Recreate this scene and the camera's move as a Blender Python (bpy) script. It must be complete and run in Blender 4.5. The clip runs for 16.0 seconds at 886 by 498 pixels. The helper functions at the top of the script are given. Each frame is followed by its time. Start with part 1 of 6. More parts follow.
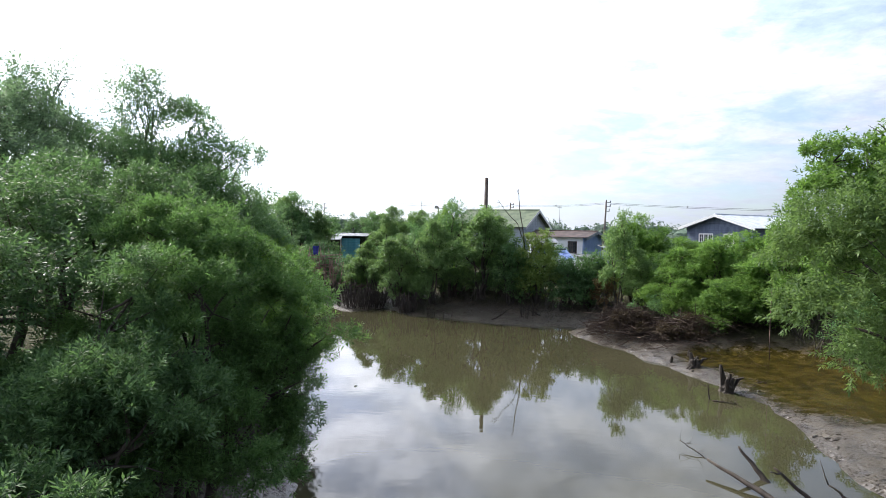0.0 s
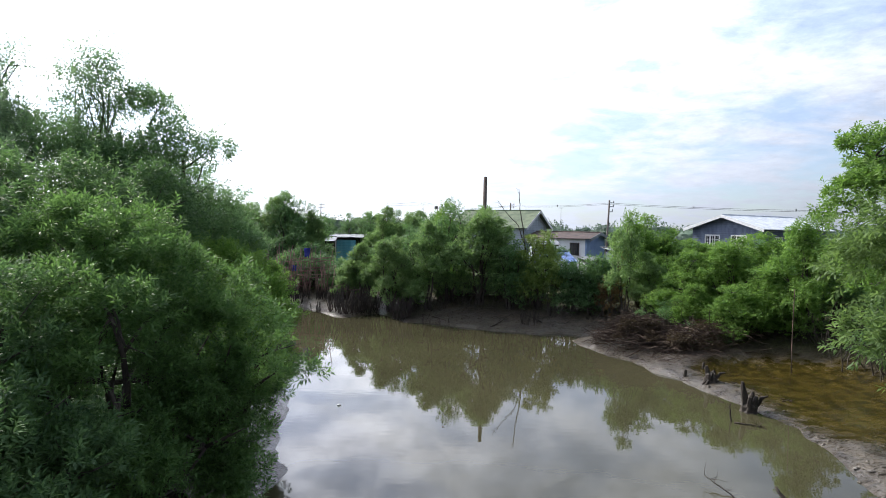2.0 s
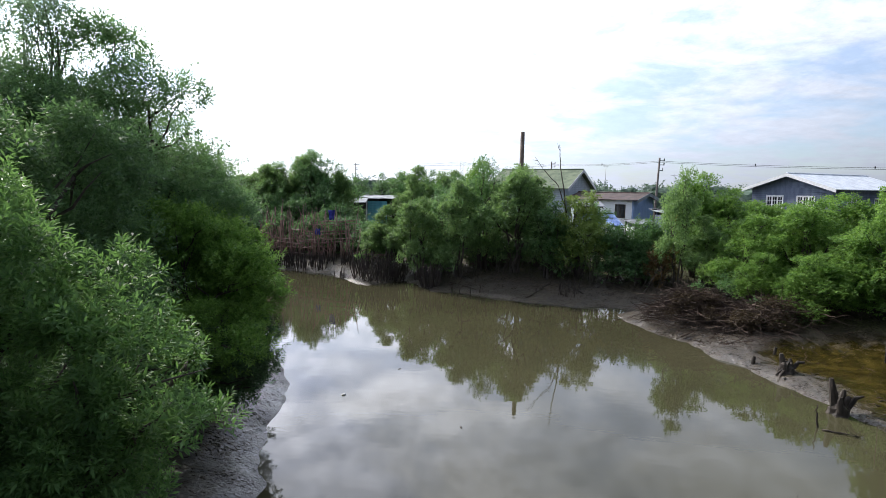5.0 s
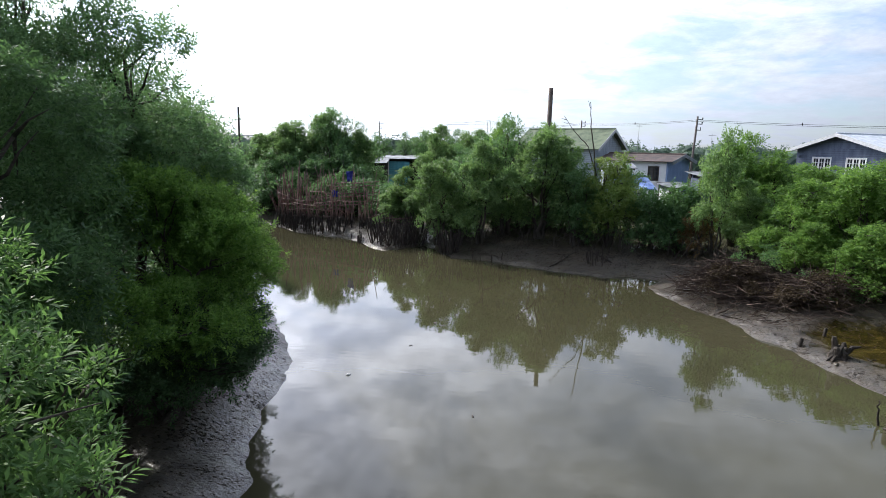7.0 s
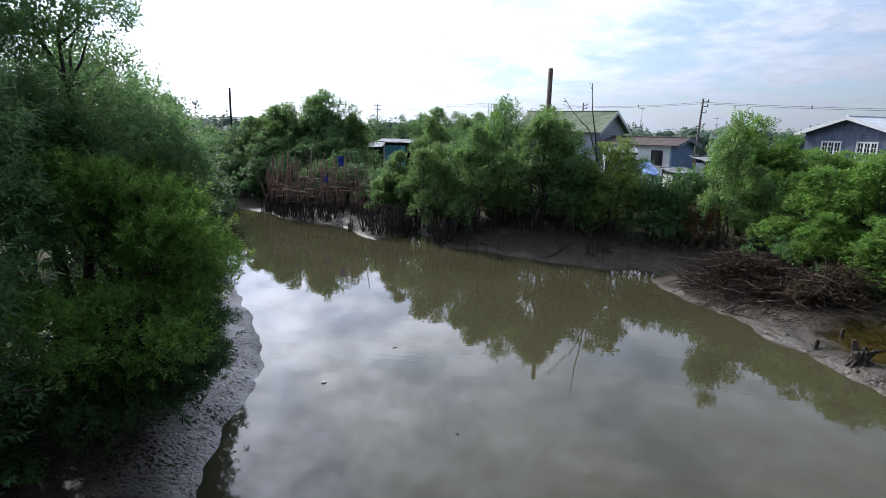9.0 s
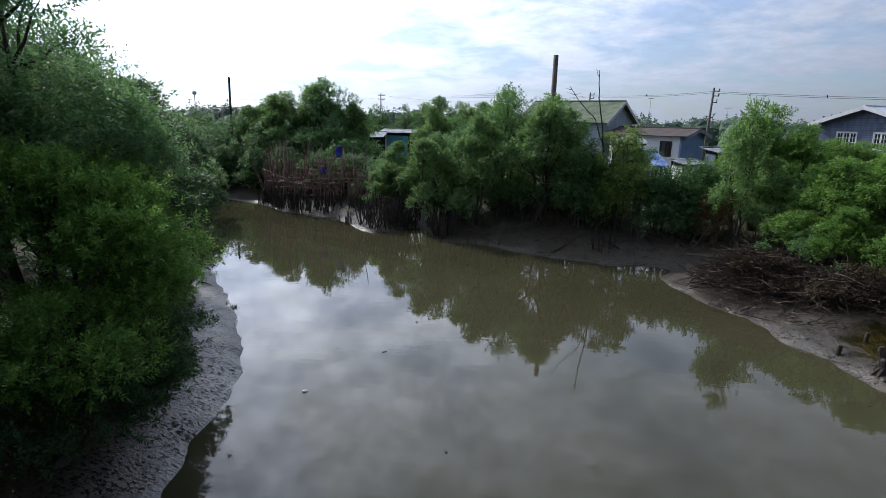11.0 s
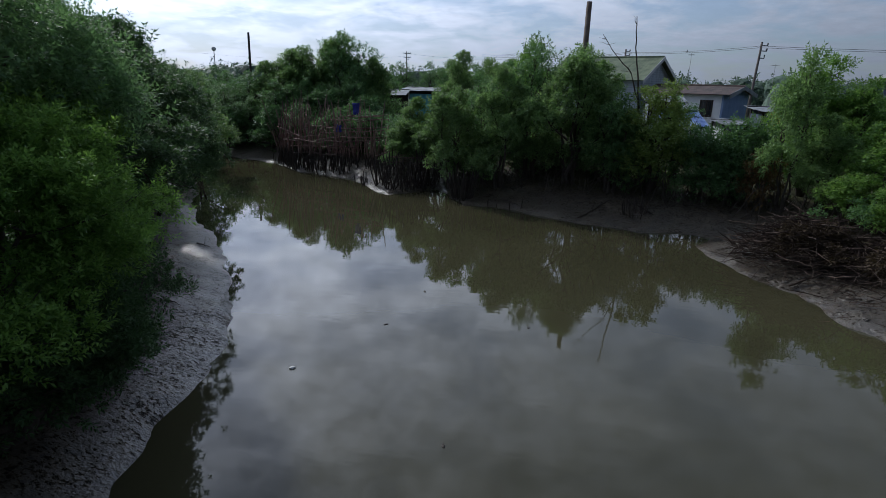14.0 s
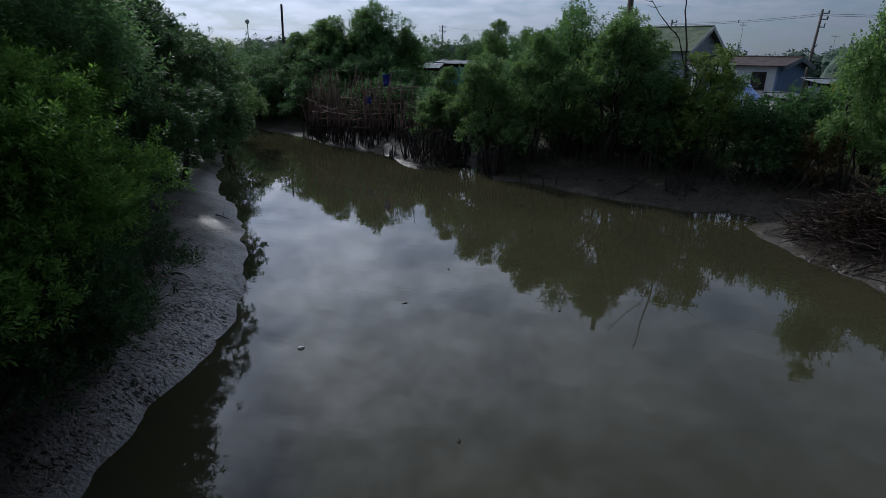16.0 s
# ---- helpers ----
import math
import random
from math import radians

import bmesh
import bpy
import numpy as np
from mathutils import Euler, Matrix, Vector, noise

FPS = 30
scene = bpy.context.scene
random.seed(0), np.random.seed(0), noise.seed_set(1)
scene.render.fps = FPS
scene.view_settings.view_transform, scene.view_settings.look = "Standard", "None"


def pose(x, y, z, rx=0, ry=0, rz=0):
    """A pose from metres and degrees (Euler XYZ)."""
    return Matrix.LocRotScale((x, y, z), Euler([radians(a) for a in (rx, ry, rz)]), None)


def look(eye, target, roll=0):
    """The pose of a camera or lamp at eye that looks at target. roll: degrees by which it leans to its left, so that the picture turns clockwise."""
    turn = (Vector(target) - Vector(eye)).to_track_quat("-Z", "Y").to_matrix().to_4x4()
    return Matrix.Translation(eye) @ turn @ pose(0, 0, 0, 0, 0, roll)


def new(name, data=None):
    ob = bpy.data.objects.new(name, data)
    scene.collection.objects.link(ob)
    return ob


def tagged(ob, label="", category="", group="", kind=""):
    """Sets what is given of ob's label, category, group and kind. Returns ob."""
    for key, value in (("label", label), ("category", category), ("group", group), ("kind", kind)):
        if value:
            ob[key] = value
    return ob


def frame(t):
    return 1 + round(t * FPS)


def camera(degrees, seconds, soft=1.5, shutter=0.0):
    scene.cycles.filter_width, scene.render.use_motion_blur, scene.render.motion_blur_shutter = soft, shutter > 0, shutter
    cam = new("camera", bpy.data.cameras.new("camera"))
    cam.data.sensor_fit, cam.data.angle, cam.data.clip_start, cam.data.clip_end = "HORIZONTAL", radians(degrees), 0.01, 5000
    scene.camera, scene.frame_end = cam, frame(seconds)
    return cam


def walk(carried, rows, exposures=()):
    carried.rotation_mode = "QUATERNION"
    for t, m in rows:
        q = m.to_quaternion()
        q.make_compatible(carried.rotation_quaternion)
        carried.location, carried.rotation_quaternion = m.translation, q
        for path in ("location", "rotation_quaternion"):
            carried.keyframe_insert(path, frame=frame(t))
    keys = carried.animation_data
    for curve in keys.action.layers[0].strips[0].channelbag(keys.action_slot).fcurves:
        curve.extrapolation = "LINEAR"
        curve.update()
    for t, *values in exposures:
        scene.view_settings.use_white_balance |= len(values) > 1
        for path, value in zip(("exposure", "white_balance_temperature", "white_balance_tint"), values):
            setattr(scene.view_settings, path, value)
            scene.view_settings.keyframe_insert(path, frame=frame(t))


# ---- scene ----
cam = camera(76.0, 16.0, soft=0.4)
PATH = [
    (0, (0.473, 0.492, 6.079), (0.429, 2.491, 6.006), 1.1),
    (0.5, (0.525, 0.967, 6.089), (0.48, 2.965, 6.017), 1.1),
    (1, (0.554, 1.497, 6.103), (0.509, 3.495, 6.031), 1.1),
    (1.5, (0.625, 1.992, 6.129), (0.579, 3.99, 6.058), 1.1),
    (2, (0.69, 2.558, 6.17), (0.645, 4.557, 6.098), 1.1),
    (2.5, (0.776, 3.111, 6.189), (0.73, 5.109, 6.118), 1.1),
    (3, (0.854, 3.707, 6.194), (0.799, 5.704, 6.12), 1.0),
    (3.5, (0.927, 4.247, 6.167), (0.848, 6.243, 6.078), 1.0),
    (4, (1.014, 4.794, 6.156), (0.901, 6.788, 6.036), 0.9),
    (4.5, (1.084, 5.284, 6.176), (0.936, 7.272, 6.012), 1.0),
    (5, (1.155, 5.788, 6.198), (0.972, 7.769, 5.985), 1.0),
    (7.5, (1.391, 7.89, 6.288), (1.116, 9.836, 5.915), 1.2),
    (8, (1.455, 8.3, 6.317), (1.181, 10.242, 5.926), 1.2),
    (8.5, (1.501, 8.655, 6.334), (1.229, 10.594, 5.924), 1.2),
    (9, (1.547, 9.016, 6.343), (1.276, 10.954, 5.932), 1.2),
    (11.5, (1.735, 10.554, 6.208), (1.427, 12.473, 5.737), 1.3),
    (12, (1.741, 10.891, 6.136), (1.392, 12.791, 5.617), 1.4),
    (12.5, (1.813, 11.148, 6.127), (1.432, 13.033, 5.577), 1.4),
    (13, (1.841, 11.415, 6.043), (1.461, 13.3, 5.493), 1.4),
    (13.5, (1.89, 11.681, 5.966), (1.51, 13.566, 5.417), 1.3),
    (14, (1.923, 11.96, 5.857), (1.546, 13.841, 5.291), 1.4),
    (14.5, (2.025, 12.178, 5.78), (1.648, 14.044, 5.167), 1.3),
    (15, (2.039, 12.423, 5.725), (1.67, 14.276, 5.067), 1.4),
    (15.5, (2.031, 12.615, 5.64), (1.645, 14.463, 4.981), 1.4),
    (16, (1.942, 13.022, 5.436), (1.455, 14.854, 4.797), 1.3),
]
EXPOSURES = [(0.0, 0.68, 6500, 12), (2.0, 0.52, 6500, 12), (3.5, 0.3, 6450, 12), (5.0, 0.42, 6450, 12), (7.5, 0.43, 6300, 12), (9.0, 0.18, 6150, 12), (11.5, -0.36, 6020, 11), (12.5, -0.6, 5950, 11), (14.0, -0.92, 5870, 10), (15.0, -1.12, 5820, 10), (16.0, -1.3, 5780, 10)]
walk(cam, [(t, look(eye, target, roll)) for t, eye, target, roll in PATH], EXPOSURES)


# ---- world and sun ----
SUN_EL, SUN_AZ = 34.0, 46.0          # height over the horizon; turn from +y towards -x
to_sun = Vector((-math.sin(radians(SUN_AZ)) * math.cos(radians(SUN_EL)), math.cos(radians(SUN_AZ)) * math.cos(radians(SUN_EL)), math.sin(radians(SUN_EL))))

world = bpy.data.worlds.new("cloudy_sky")
scene.world = world
world.use_nodes = True
wn, wl = world.node_tree.nodes, world.node_tree.links
wn.clear()


def wnode(kind, **kw):
    n = wn.new(kind)
    for k, v in kw.items():
        n.inputs[k].default_value = v
    return n


out = wn.new("ShaderNodeOutputWorld")
sky = wn.new("ShaderNodeTexSky")
sky.sky_type = "NISHITA"
sky.sun_disc = False
sky.sun_elevation, sky.sun_rotation = radians(SUN_EL), radians(-SUN_AZ)
sky.air_density, sky.dust_density = 1.2, 0.6
coord = wn.new("ShaderNodeTexCoord")
sep = wn.new("ShaderNodeSeparateXYZ")
wl.new(coord.outputs["Generated"], sep.inputs[0])


def wmath(op, a, b=None):
    n = wn.new("ShaderNodeMath")
    n.operation = op
    for k, v in enumerate((a, b)):
        if v is None:
            continue
        if isinstance(v, (int, float)):
            n.inputs[k].default_value = v
        else:
            wl.new(v, n.inputs[k])
    return n.outputs[0]


# cloud sheet at a fixed height, so that the clouds flatten towards the horizon
lift = wmath("ADD", wmath("MAXIMUM", sep.outputs["Z"], 0.0), 0.18)
cu, cv = wmath("DIVIDE", sep.outputs["X"], lift), wmath("DIVIDE", sep.outputs["Y"], lift)
comb = wn.new("ShaderNodeCombineXYZ")
wl.new(cu, comb.inputs[0])
wl.new(cv, comb.inputs[1])
cloud = wn.new("ShaderNodeTexNoise")
cloud.inputs["Scale"].default_value, cloud.inputs["Detail"].default_value = 2.3, 8.0
cloud.inputs["Roughness"].default_value, cloud.inputs["Distortion"].default_value = 0.58, 0.35
wl.new(comb.outputs[0], cloud.inputs["Vector"])
cover = wn.new("ShaderNodeMapRange")
cover.inputs["From Min"].default_value, cover.inputs["From Max"].default_value = 0.40, 0.58
wl.new(cloud.outputs["Fac"], cover.inputs["Value"])
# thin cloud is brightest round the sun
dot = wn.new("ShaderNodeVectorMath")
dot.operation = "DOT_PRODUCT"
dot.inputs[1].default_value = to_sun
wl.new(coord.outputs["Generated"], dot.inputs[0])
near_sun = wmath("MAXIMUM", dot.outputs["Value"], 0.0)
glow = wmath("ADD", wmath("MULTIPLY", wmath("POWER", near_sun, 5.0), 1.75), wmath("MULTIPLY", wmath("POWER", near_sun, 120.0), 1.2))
white = wn.new("ShaderNodeVectorMath")
white.operation = "SCALE"
band = wn.new("ShaderNodeValToRGB")
wl.new(wmath("MAXIMUM", sep.outputs["Z"], 0.0), band.inputs[0])
band.color_ramp.interpolation = "EASE"
for k, (at, v) in enumerate(((0.0, 0.54), (0.14, 0.72), (0.30, 1.0), (0.48, 0.84), (0.74, 0.42))):
    e = band.color_ramp.elements[k] if k < 2 else band.color_ramp.elements.new(at)
    e.position, e.color = at, (v, v, v, 1)
puff = wn.new("ShaderNodeTexNoise")
puff.inputs["Scale"].default_value, puff.inputs["Detail"].default_value, puff.inputs["Roughness"].default_value = 8.5, 9.0, 0.68
wl.new(comb.outputs[0], puff.inputs["Vector"])
swing = wmath("ADD", wmath("MULTIPLY", wmath("MAXIMUM", sep.outputs["Z"], 0.0), 3.3), 0.1)
body = wmath("ADD", wmath("MULTIPLY", wmath("SUBTRACT", puff.outputs["Fac"], 0.5), swing), 1.0)
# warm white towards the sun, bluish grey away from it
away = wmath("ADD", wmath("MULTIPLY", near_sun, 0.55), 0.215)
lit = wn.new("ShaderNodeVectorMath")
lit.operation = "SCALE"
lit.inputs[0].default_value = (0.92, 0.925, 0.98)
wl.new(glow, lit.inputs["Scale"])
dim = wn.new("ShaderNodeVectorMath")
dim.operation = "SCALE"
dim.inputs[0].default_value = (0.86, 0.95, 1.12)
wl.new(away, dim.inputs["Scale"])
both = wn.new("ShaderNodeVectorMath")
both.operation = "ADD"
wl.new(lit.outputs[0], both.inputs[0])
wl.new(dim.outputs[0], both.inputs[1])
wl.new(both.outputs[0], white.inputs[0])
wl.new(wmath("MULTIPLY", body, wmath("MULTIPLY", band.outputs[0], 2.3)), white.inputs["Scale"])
blue = wn.new("ShaderNodeVectorMath")
blue.operation = "SCALE"
tint = wn.new("ShaderNodeVectorMath")
tint.operation = "MULTIPLY"
tint.inputs[1].default_value = (0.72, 0.88, 1.15)
wl.new(sky.outputs[0], tint.inputs[0])
wl.new(tint.outputs[0], blue.inputs[0])
blue.inputs["Scale"].default_value = 0.055
haze = wn.new("ShaderNodeVectorMath")
haze.operation = "MULTIPLY_ADD"
haze.inputs[1].default_value = (0.46, 0.47, 0.50)
wl.new(white.outputs[0], haze.inputs[0])
wl.new(blue.outputs[0], haze.inputs[2])
mixs = wn.new("ShaderNodeMix")
mixs.data_type = "RGBA"
wl.new(cover.outputs[0], mixs.inputs["Factor"])
wl.new(haze.outputs[0], mixs.inputs[6])
wl.new(white.outputs[0], mixs.inputs[7])
bg = wn.new("ShaderNodeBackground")
bg.inputs["Strength"].default_value = 1.0
wl.new(mixs.outputs[2], bg.inputs["Color"])
wl.new(bg.outputs[0], out.inputs["Surface"])

sun_data = bpy.data.lights.new("sun", "SUN")
sun_data.energy, sun_data.angle, sun_data.color = 4.2, radians(3), (1.0, 0.95, 0.86)
sun = new("sun", sun_data)
sun.matrix_world = look(to_sun * 200, (0, 0, 0))

# ---- materials ----
class Mat:
    """A small builder of node materials."""

    def __init__(self, name):
        self.m = bpy.data.materials.new(name)
        self.m.use_nodes = True
        self.n, self.l = self.m.node_tree.nodes, self.m.node_tree.links
        self.p = self.n["Principled BSDF"]
        self.outn = self.n["Material Output"]

    def put(self, socket, value):
        if isinstance(value, bpy.types.NodeSocket):
            self.l.new(value, socket)
        else:
            socket.default_value = value

    def set(self, **kw):
        for k, v in kw.items():
            self.put(self.p.inputs[k.replace("_", " ")], v)
        return self

    def coords(self, kind="Object"):
        return self.n.new("ShaderNodeTexCoord").outputs[kind]

    def position(self):
        return self.n.new("ShaderNodeNewGeometry").outputs["Position"]

    def noise(self, scale, detail=4.0, rough=0.55, vec=None, dist=0.0):
        t = self.n.new("ShaderNodeTexNoise")
        t.inputs["Scale"].default_value, t.inputs["Detail"].default_value = scale, detail
        t.inputs["Roughness"].default_value, t.inputs["Distortion"].default_value = rough, dist
        if vec is not None:
            self.l.new(vec, t.inputs["Vector"])
        return t.outputs["Fac"]

    def voronoi(self, scale, vec=None):
        t = self.n.new("ShaderNodeTexVoronoi")
        t.inputs["Scale"].default_value = scale
        if vec is not None:
            self.l.new(vec, t.inputs["Vector"])
        return t.outputs["Distance"]

    def stretch(self, vec, sx, sy, sz):
        t = self.n.new("ShaderNodeVectorMath")
        t.operation = "MULTIPLY"
        t.inputs[1].default_value = (sx, sy, sz)
        self.l.new(vec, t.inputs[0])
        return t.outputs[0]

    def span(self, value, a, b, c=0.0, d=1.0):
        t = self.n.new("ShaderNodeMapRange")
        t.interpolation_type = "SMOOTHSTEP"
        for k, v in zip(("From Min", "From Max", "To Min", "To Max"), (a, b, c, d)):
            t.inputs[k].default_value = v
        self.l.new(value, t.inputs["Value"])
        return t.outputs["Result"]

    def math(self, op, a, b=0.0):
        t = self.n.new("ShaderNodeMath")
        t.operation = op
        self.put(t.inputs[0], a)
        self.put(t.inputs[1], b)
        return t.outputs[0]

    def mix(self, fac, a, b):
        t = self.n.new("ShaderNodeMix")
        t.data_type = "RGBA"
        self.put(t.inputs[0], fac)
        self.put(t.inputs[6], (*a, 1) if isinstance(a, tuple) else a)
        self.put(t.inputs[7], (*b, 1) if isinstance(b, tuple) else b)
        return t.outputs[2]

    def bump(self, height, strength=0.3, distance=0.02):
        t = self.n.new("ShaderNodeBump")
        t.inputs["Strength"].default_value, t.inputs["Distance"].default_value = strength, distance
        self.l.new(height, t.inputs["Height"])
        self.l.new(t.outputs[0], self.p.inputs["Normal"])
        return self

    def island(self):
        return self.n.new("ShaderNodeNewGeometry").outputs["Random Per Island"]

    def each(self):
        return self.n.new("ShaderNodeObjectInfo").outputs["Random"]


def leaf_material(name, dark, light, shine=0.55, trans=0.34):
    a = Mat(name)
    isl = a.island()
    tone = a.mix(a.span(isl, 0.1, 0.95), tuple(0.75 * v for v in dark), tuple(1.12 * v for v in light))
    patch = a.noise(0.55, 3.0, vec=a.position())
    tone = a.mix(a.span(patch, 0.35, 0.68), tone, a.mix(0.3, tone, light))
    shoots = a.noise(1.7, 3.0, vec=a.position())
    tone = a.mix(a.span(shoots, 0.52, 0.64, 0.0, 0.5), tone, tuple(1.2 * v for v in light))
    tone = a.mix(a.span(shoots, 0.46, 0.36, 0.0, 0.5), tone, tuple(0.75 * v for v in dark))
    tone = a.mix(a.math("MULTIPLY", a.each(), 0.35), tone, tuple(0.6 * v for v in dark))
    a.set(Base_Color=tone, Roughness=shine, Specular_IOR_Level=0.2)
    tr = a.n.new("ShaderNodeBsdfTranslucent")
    warm = a.mix(0.5, tone, (light[0] * 1.2, light[1] * 1.3, light[2] * 0.75))
    a.l.new(warm, tr.inputs["Color"])
    mx = a.n.new("ShaderNodeMixShader")
    mx.inputs[0].default_value = trans
    a.l.new(a.p.outputs[0], mx.inputs[1])
    a.l.new(tr.outputs[0], mx.inputs[2])
    a.l.new(mx.outputs[0], a.outn.inputs["Surface"])
    return a.m


def rough_material(name, dark, light, scale=6.0, rough=0.8, bump=0.4, fine=40.0, stretch=(1, 1, 1), depth=0.02, spec=0.35):
    """Plain worn surface with two scales of variation."""
    a = Mat(name)
    v = a.stretch(a.coords(), *stretch)
    big, small = a.noise(scale, 5.0, vec=v), a.noise(fine, 4.0, vec=v)
    f = a.math("ADD", a.math("MULTIPLY", big, 0.65), a.math("MULTIPLY", small, 0.35))
    col = a.mix(a.span(f, 0.35, 0.65), dark, light)
    col = a.mix(a.math("MULTIPLY", a.each(), 0.4), col, tuple(0.55 * c for c in dark))
    a.set(Base_Color=col, Roughness=rough, Specular_IOR_Level=spec)
    a.bump(f, bump, depth)
    return a.m


def mud_material():
    a = Mat("wet_mud")
    pos = a.position()
    big, mid, small = a.noise(0.35, 4.0, vec=pos), a.noise(2.2, 6.0, 0.6, vec=pos), a.noise(14.0, 5.0, 0.65, vec=pos)
    lumps = a.voronoi(3.2, vec=a.stretch(pos, 1.0, 1.0, 1.0))
    clods = a.noise(5.5, 3.0, 0.5, vec=pos)
    f = a.math("ADD", a.math("MULTIPLY", mid, 0.6), a.math("MULTIPLY", small, 0.4))
    col = a.mix(a.span(f, 0.36, 0.66), (0.028, 0.0215, 0.0140), (0.090, 0.070, 0.045))
    col = a.mix(a.span(big, 0.42, 0.62), col, a.mix(0.55, col, (0.056, 0.044, 0.030)))
    # dark clods and prints
    col = a.mix(a.span(clods, 0.60, 0.68, 0.0, 0.7), col, (0.022, 0.018, 0.016))
    # crab holes
    holes = a.math("ADD", a.noise(10.0, 4.0, 0.66, vec=a.stretch(pos, 1.0, 1.4, 1.0)), a.math("MULTIPLY", a.math("SUBTRACT", a.noise(0.9, 3.0, 0.6, vec=pos), 0.5), 0.35))
    col = a.mix(a.span(holes, 0.60, 0.67), col, (0.011, 0.009, 0.007))
    # leaf litter and soil on the high ground
    sp = a.n.new("ShaderNodeSeparateXYZ")
    a.l.new(pos, sp.inputs[0])
    high = a.span(a.math("ADD", sp.outputs[2], a.math("MULTIPLY", mid, 0.6)), 0.95, 1.45)
    col = a.mix(high, col, a.mix(a.span(small, 0.4, 0.6), (0.035, 0.032, 0.02), (0.07, 0.075, 0.03)))
    # ochre algae film in the shallow pool behind the spit
    dx = a.math("MULTIPLY", a.math("SUBTRACT", sp.outputs[0], 15.2), 1 / 3.9)
    dy = a.math("MULTIPLY", a.math("SUBTRACT", sp.outputs[1], 22.6), 1 / 6.6)
    r = a.math("ADD", a.math("MULTIPLY", dx, dx), a.math("MULTIPLY", dy, dy))
    ex = a.math("MULTIPLY", a.math("SUBTRACT", sp.outputs[0], 13.2), 1 / 2.4)
    ey = a.math("MULTIPLY", a.math("SUBTRACT", sp.outputs[1], 26.6), 1 / 2.5)
    r = a.math("MINIMUM", r, a.math("ADD", a.math("MULTIPLY", ex, ex), a.math("MULTIPLY", ey, ey)))
    film = a.span(a.math("ADD", r, a.math("MULTIPLY", a.math("SUBTRACT", mid, 0.5), 1.6)), 1.05, 0.55)
    ochre = a.mix(a.span(mid, 0.38, 0.62), (0.022, 0.017, 0.004), (0.058, 0.043, 0.009))
    ochre = a.mix(a.span(small, 0.60, 0.70), ochre, (0.13, 0.105, 0.045))
    col = a.mix(film, col, ochre)
    # far fields
    far = a.span(sp.outputs[1], 75, 110)
    col = a.mix(far, col, (0.05, 0.085, 0.03))
    wet = a.span(sp.outputs[2], 0.02, 0.7, 0.24, 0.58)
    gloss = a.math("ADD", wet, a.math("MULTIPLY", small, 0.2))
    gloss = a.math("MULTIPLY", gloss, a.math("SUBTRACT", 1.0, a.math("MULTIPLY", film, 0.62)))
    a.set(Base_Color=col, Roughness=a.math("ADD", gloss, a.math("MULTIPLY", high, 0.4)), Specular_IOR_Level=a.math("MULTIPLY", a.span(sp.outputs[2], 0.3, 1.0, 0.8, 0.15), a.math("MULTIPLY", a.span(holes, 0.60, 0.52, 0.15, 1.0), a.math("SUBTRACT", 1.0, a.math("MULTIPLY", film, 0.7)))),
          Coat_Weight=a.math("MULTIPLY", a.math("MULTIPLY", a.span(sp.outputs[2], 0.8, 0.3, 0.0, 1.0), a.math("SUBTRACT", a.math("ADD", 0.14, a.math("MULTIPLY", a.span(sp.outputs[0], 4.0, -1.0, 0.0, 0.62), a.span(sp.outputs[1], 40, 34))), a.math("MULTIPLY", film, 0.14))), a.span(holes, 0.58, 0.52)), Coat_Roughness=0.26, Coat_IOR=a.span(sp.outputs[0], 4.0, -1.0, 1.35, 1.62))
    pits = a.noise(13.0, 5.0, 0.6, vec=pos)
    h = a.math("ADD", a.math("MULTIPLY", lumps, -0.35), a.math("ADD", f, a.math("MULTIPLY", pits, 0.55)))
    h = a.math("SUBTRACT", h, a.span(holes, 0.55, 0.64, 0.0, 0.5))
    h = a.math("MULTIPLY", h, a.math("SUBTRACT", 1.0, a.math("MULTIPLY", film, 0.85)))
    a.bump(h, 0.65, 0.09)
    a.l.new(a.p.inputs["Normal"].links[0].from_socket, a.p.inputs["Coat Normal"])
    return a.m


def water_material():
    a = Mat("muddy_water")
    pos = a.position()
    silt = a.noise(0.12, 4.0, vec=pos)
    col = a.mix(a.span(silt, 0.35, 0.65), (0.049, 0.046, 0.025), (0.061, 0.057, 0.031))
    a.set(Base_Color=col, Roughness=0.008, IOR=1.34, Specular_IOR_Level=0.55)
    calm = a.noise(0.4, 3.0, vec=pos)
    rip = a.noise(1.6, 2.0, 0.5, vec=a.stretch(pos, 1.0, 2.6, 1.0))
    fine = a.noise(7.0, 2.0, 0.5, vec=a.stretch(pos, 1.0, 2.5, 1.0))
    h = a.math("ADD", a.math("MULTIPLY", rip, 0.6), a.math("MULTIPLY", a.math("MULTIPLY", fine, a.span(calm, 0.42, 0.7)), 0.25))
    a.bump(h, 0.055, 0.03)
    return a.m


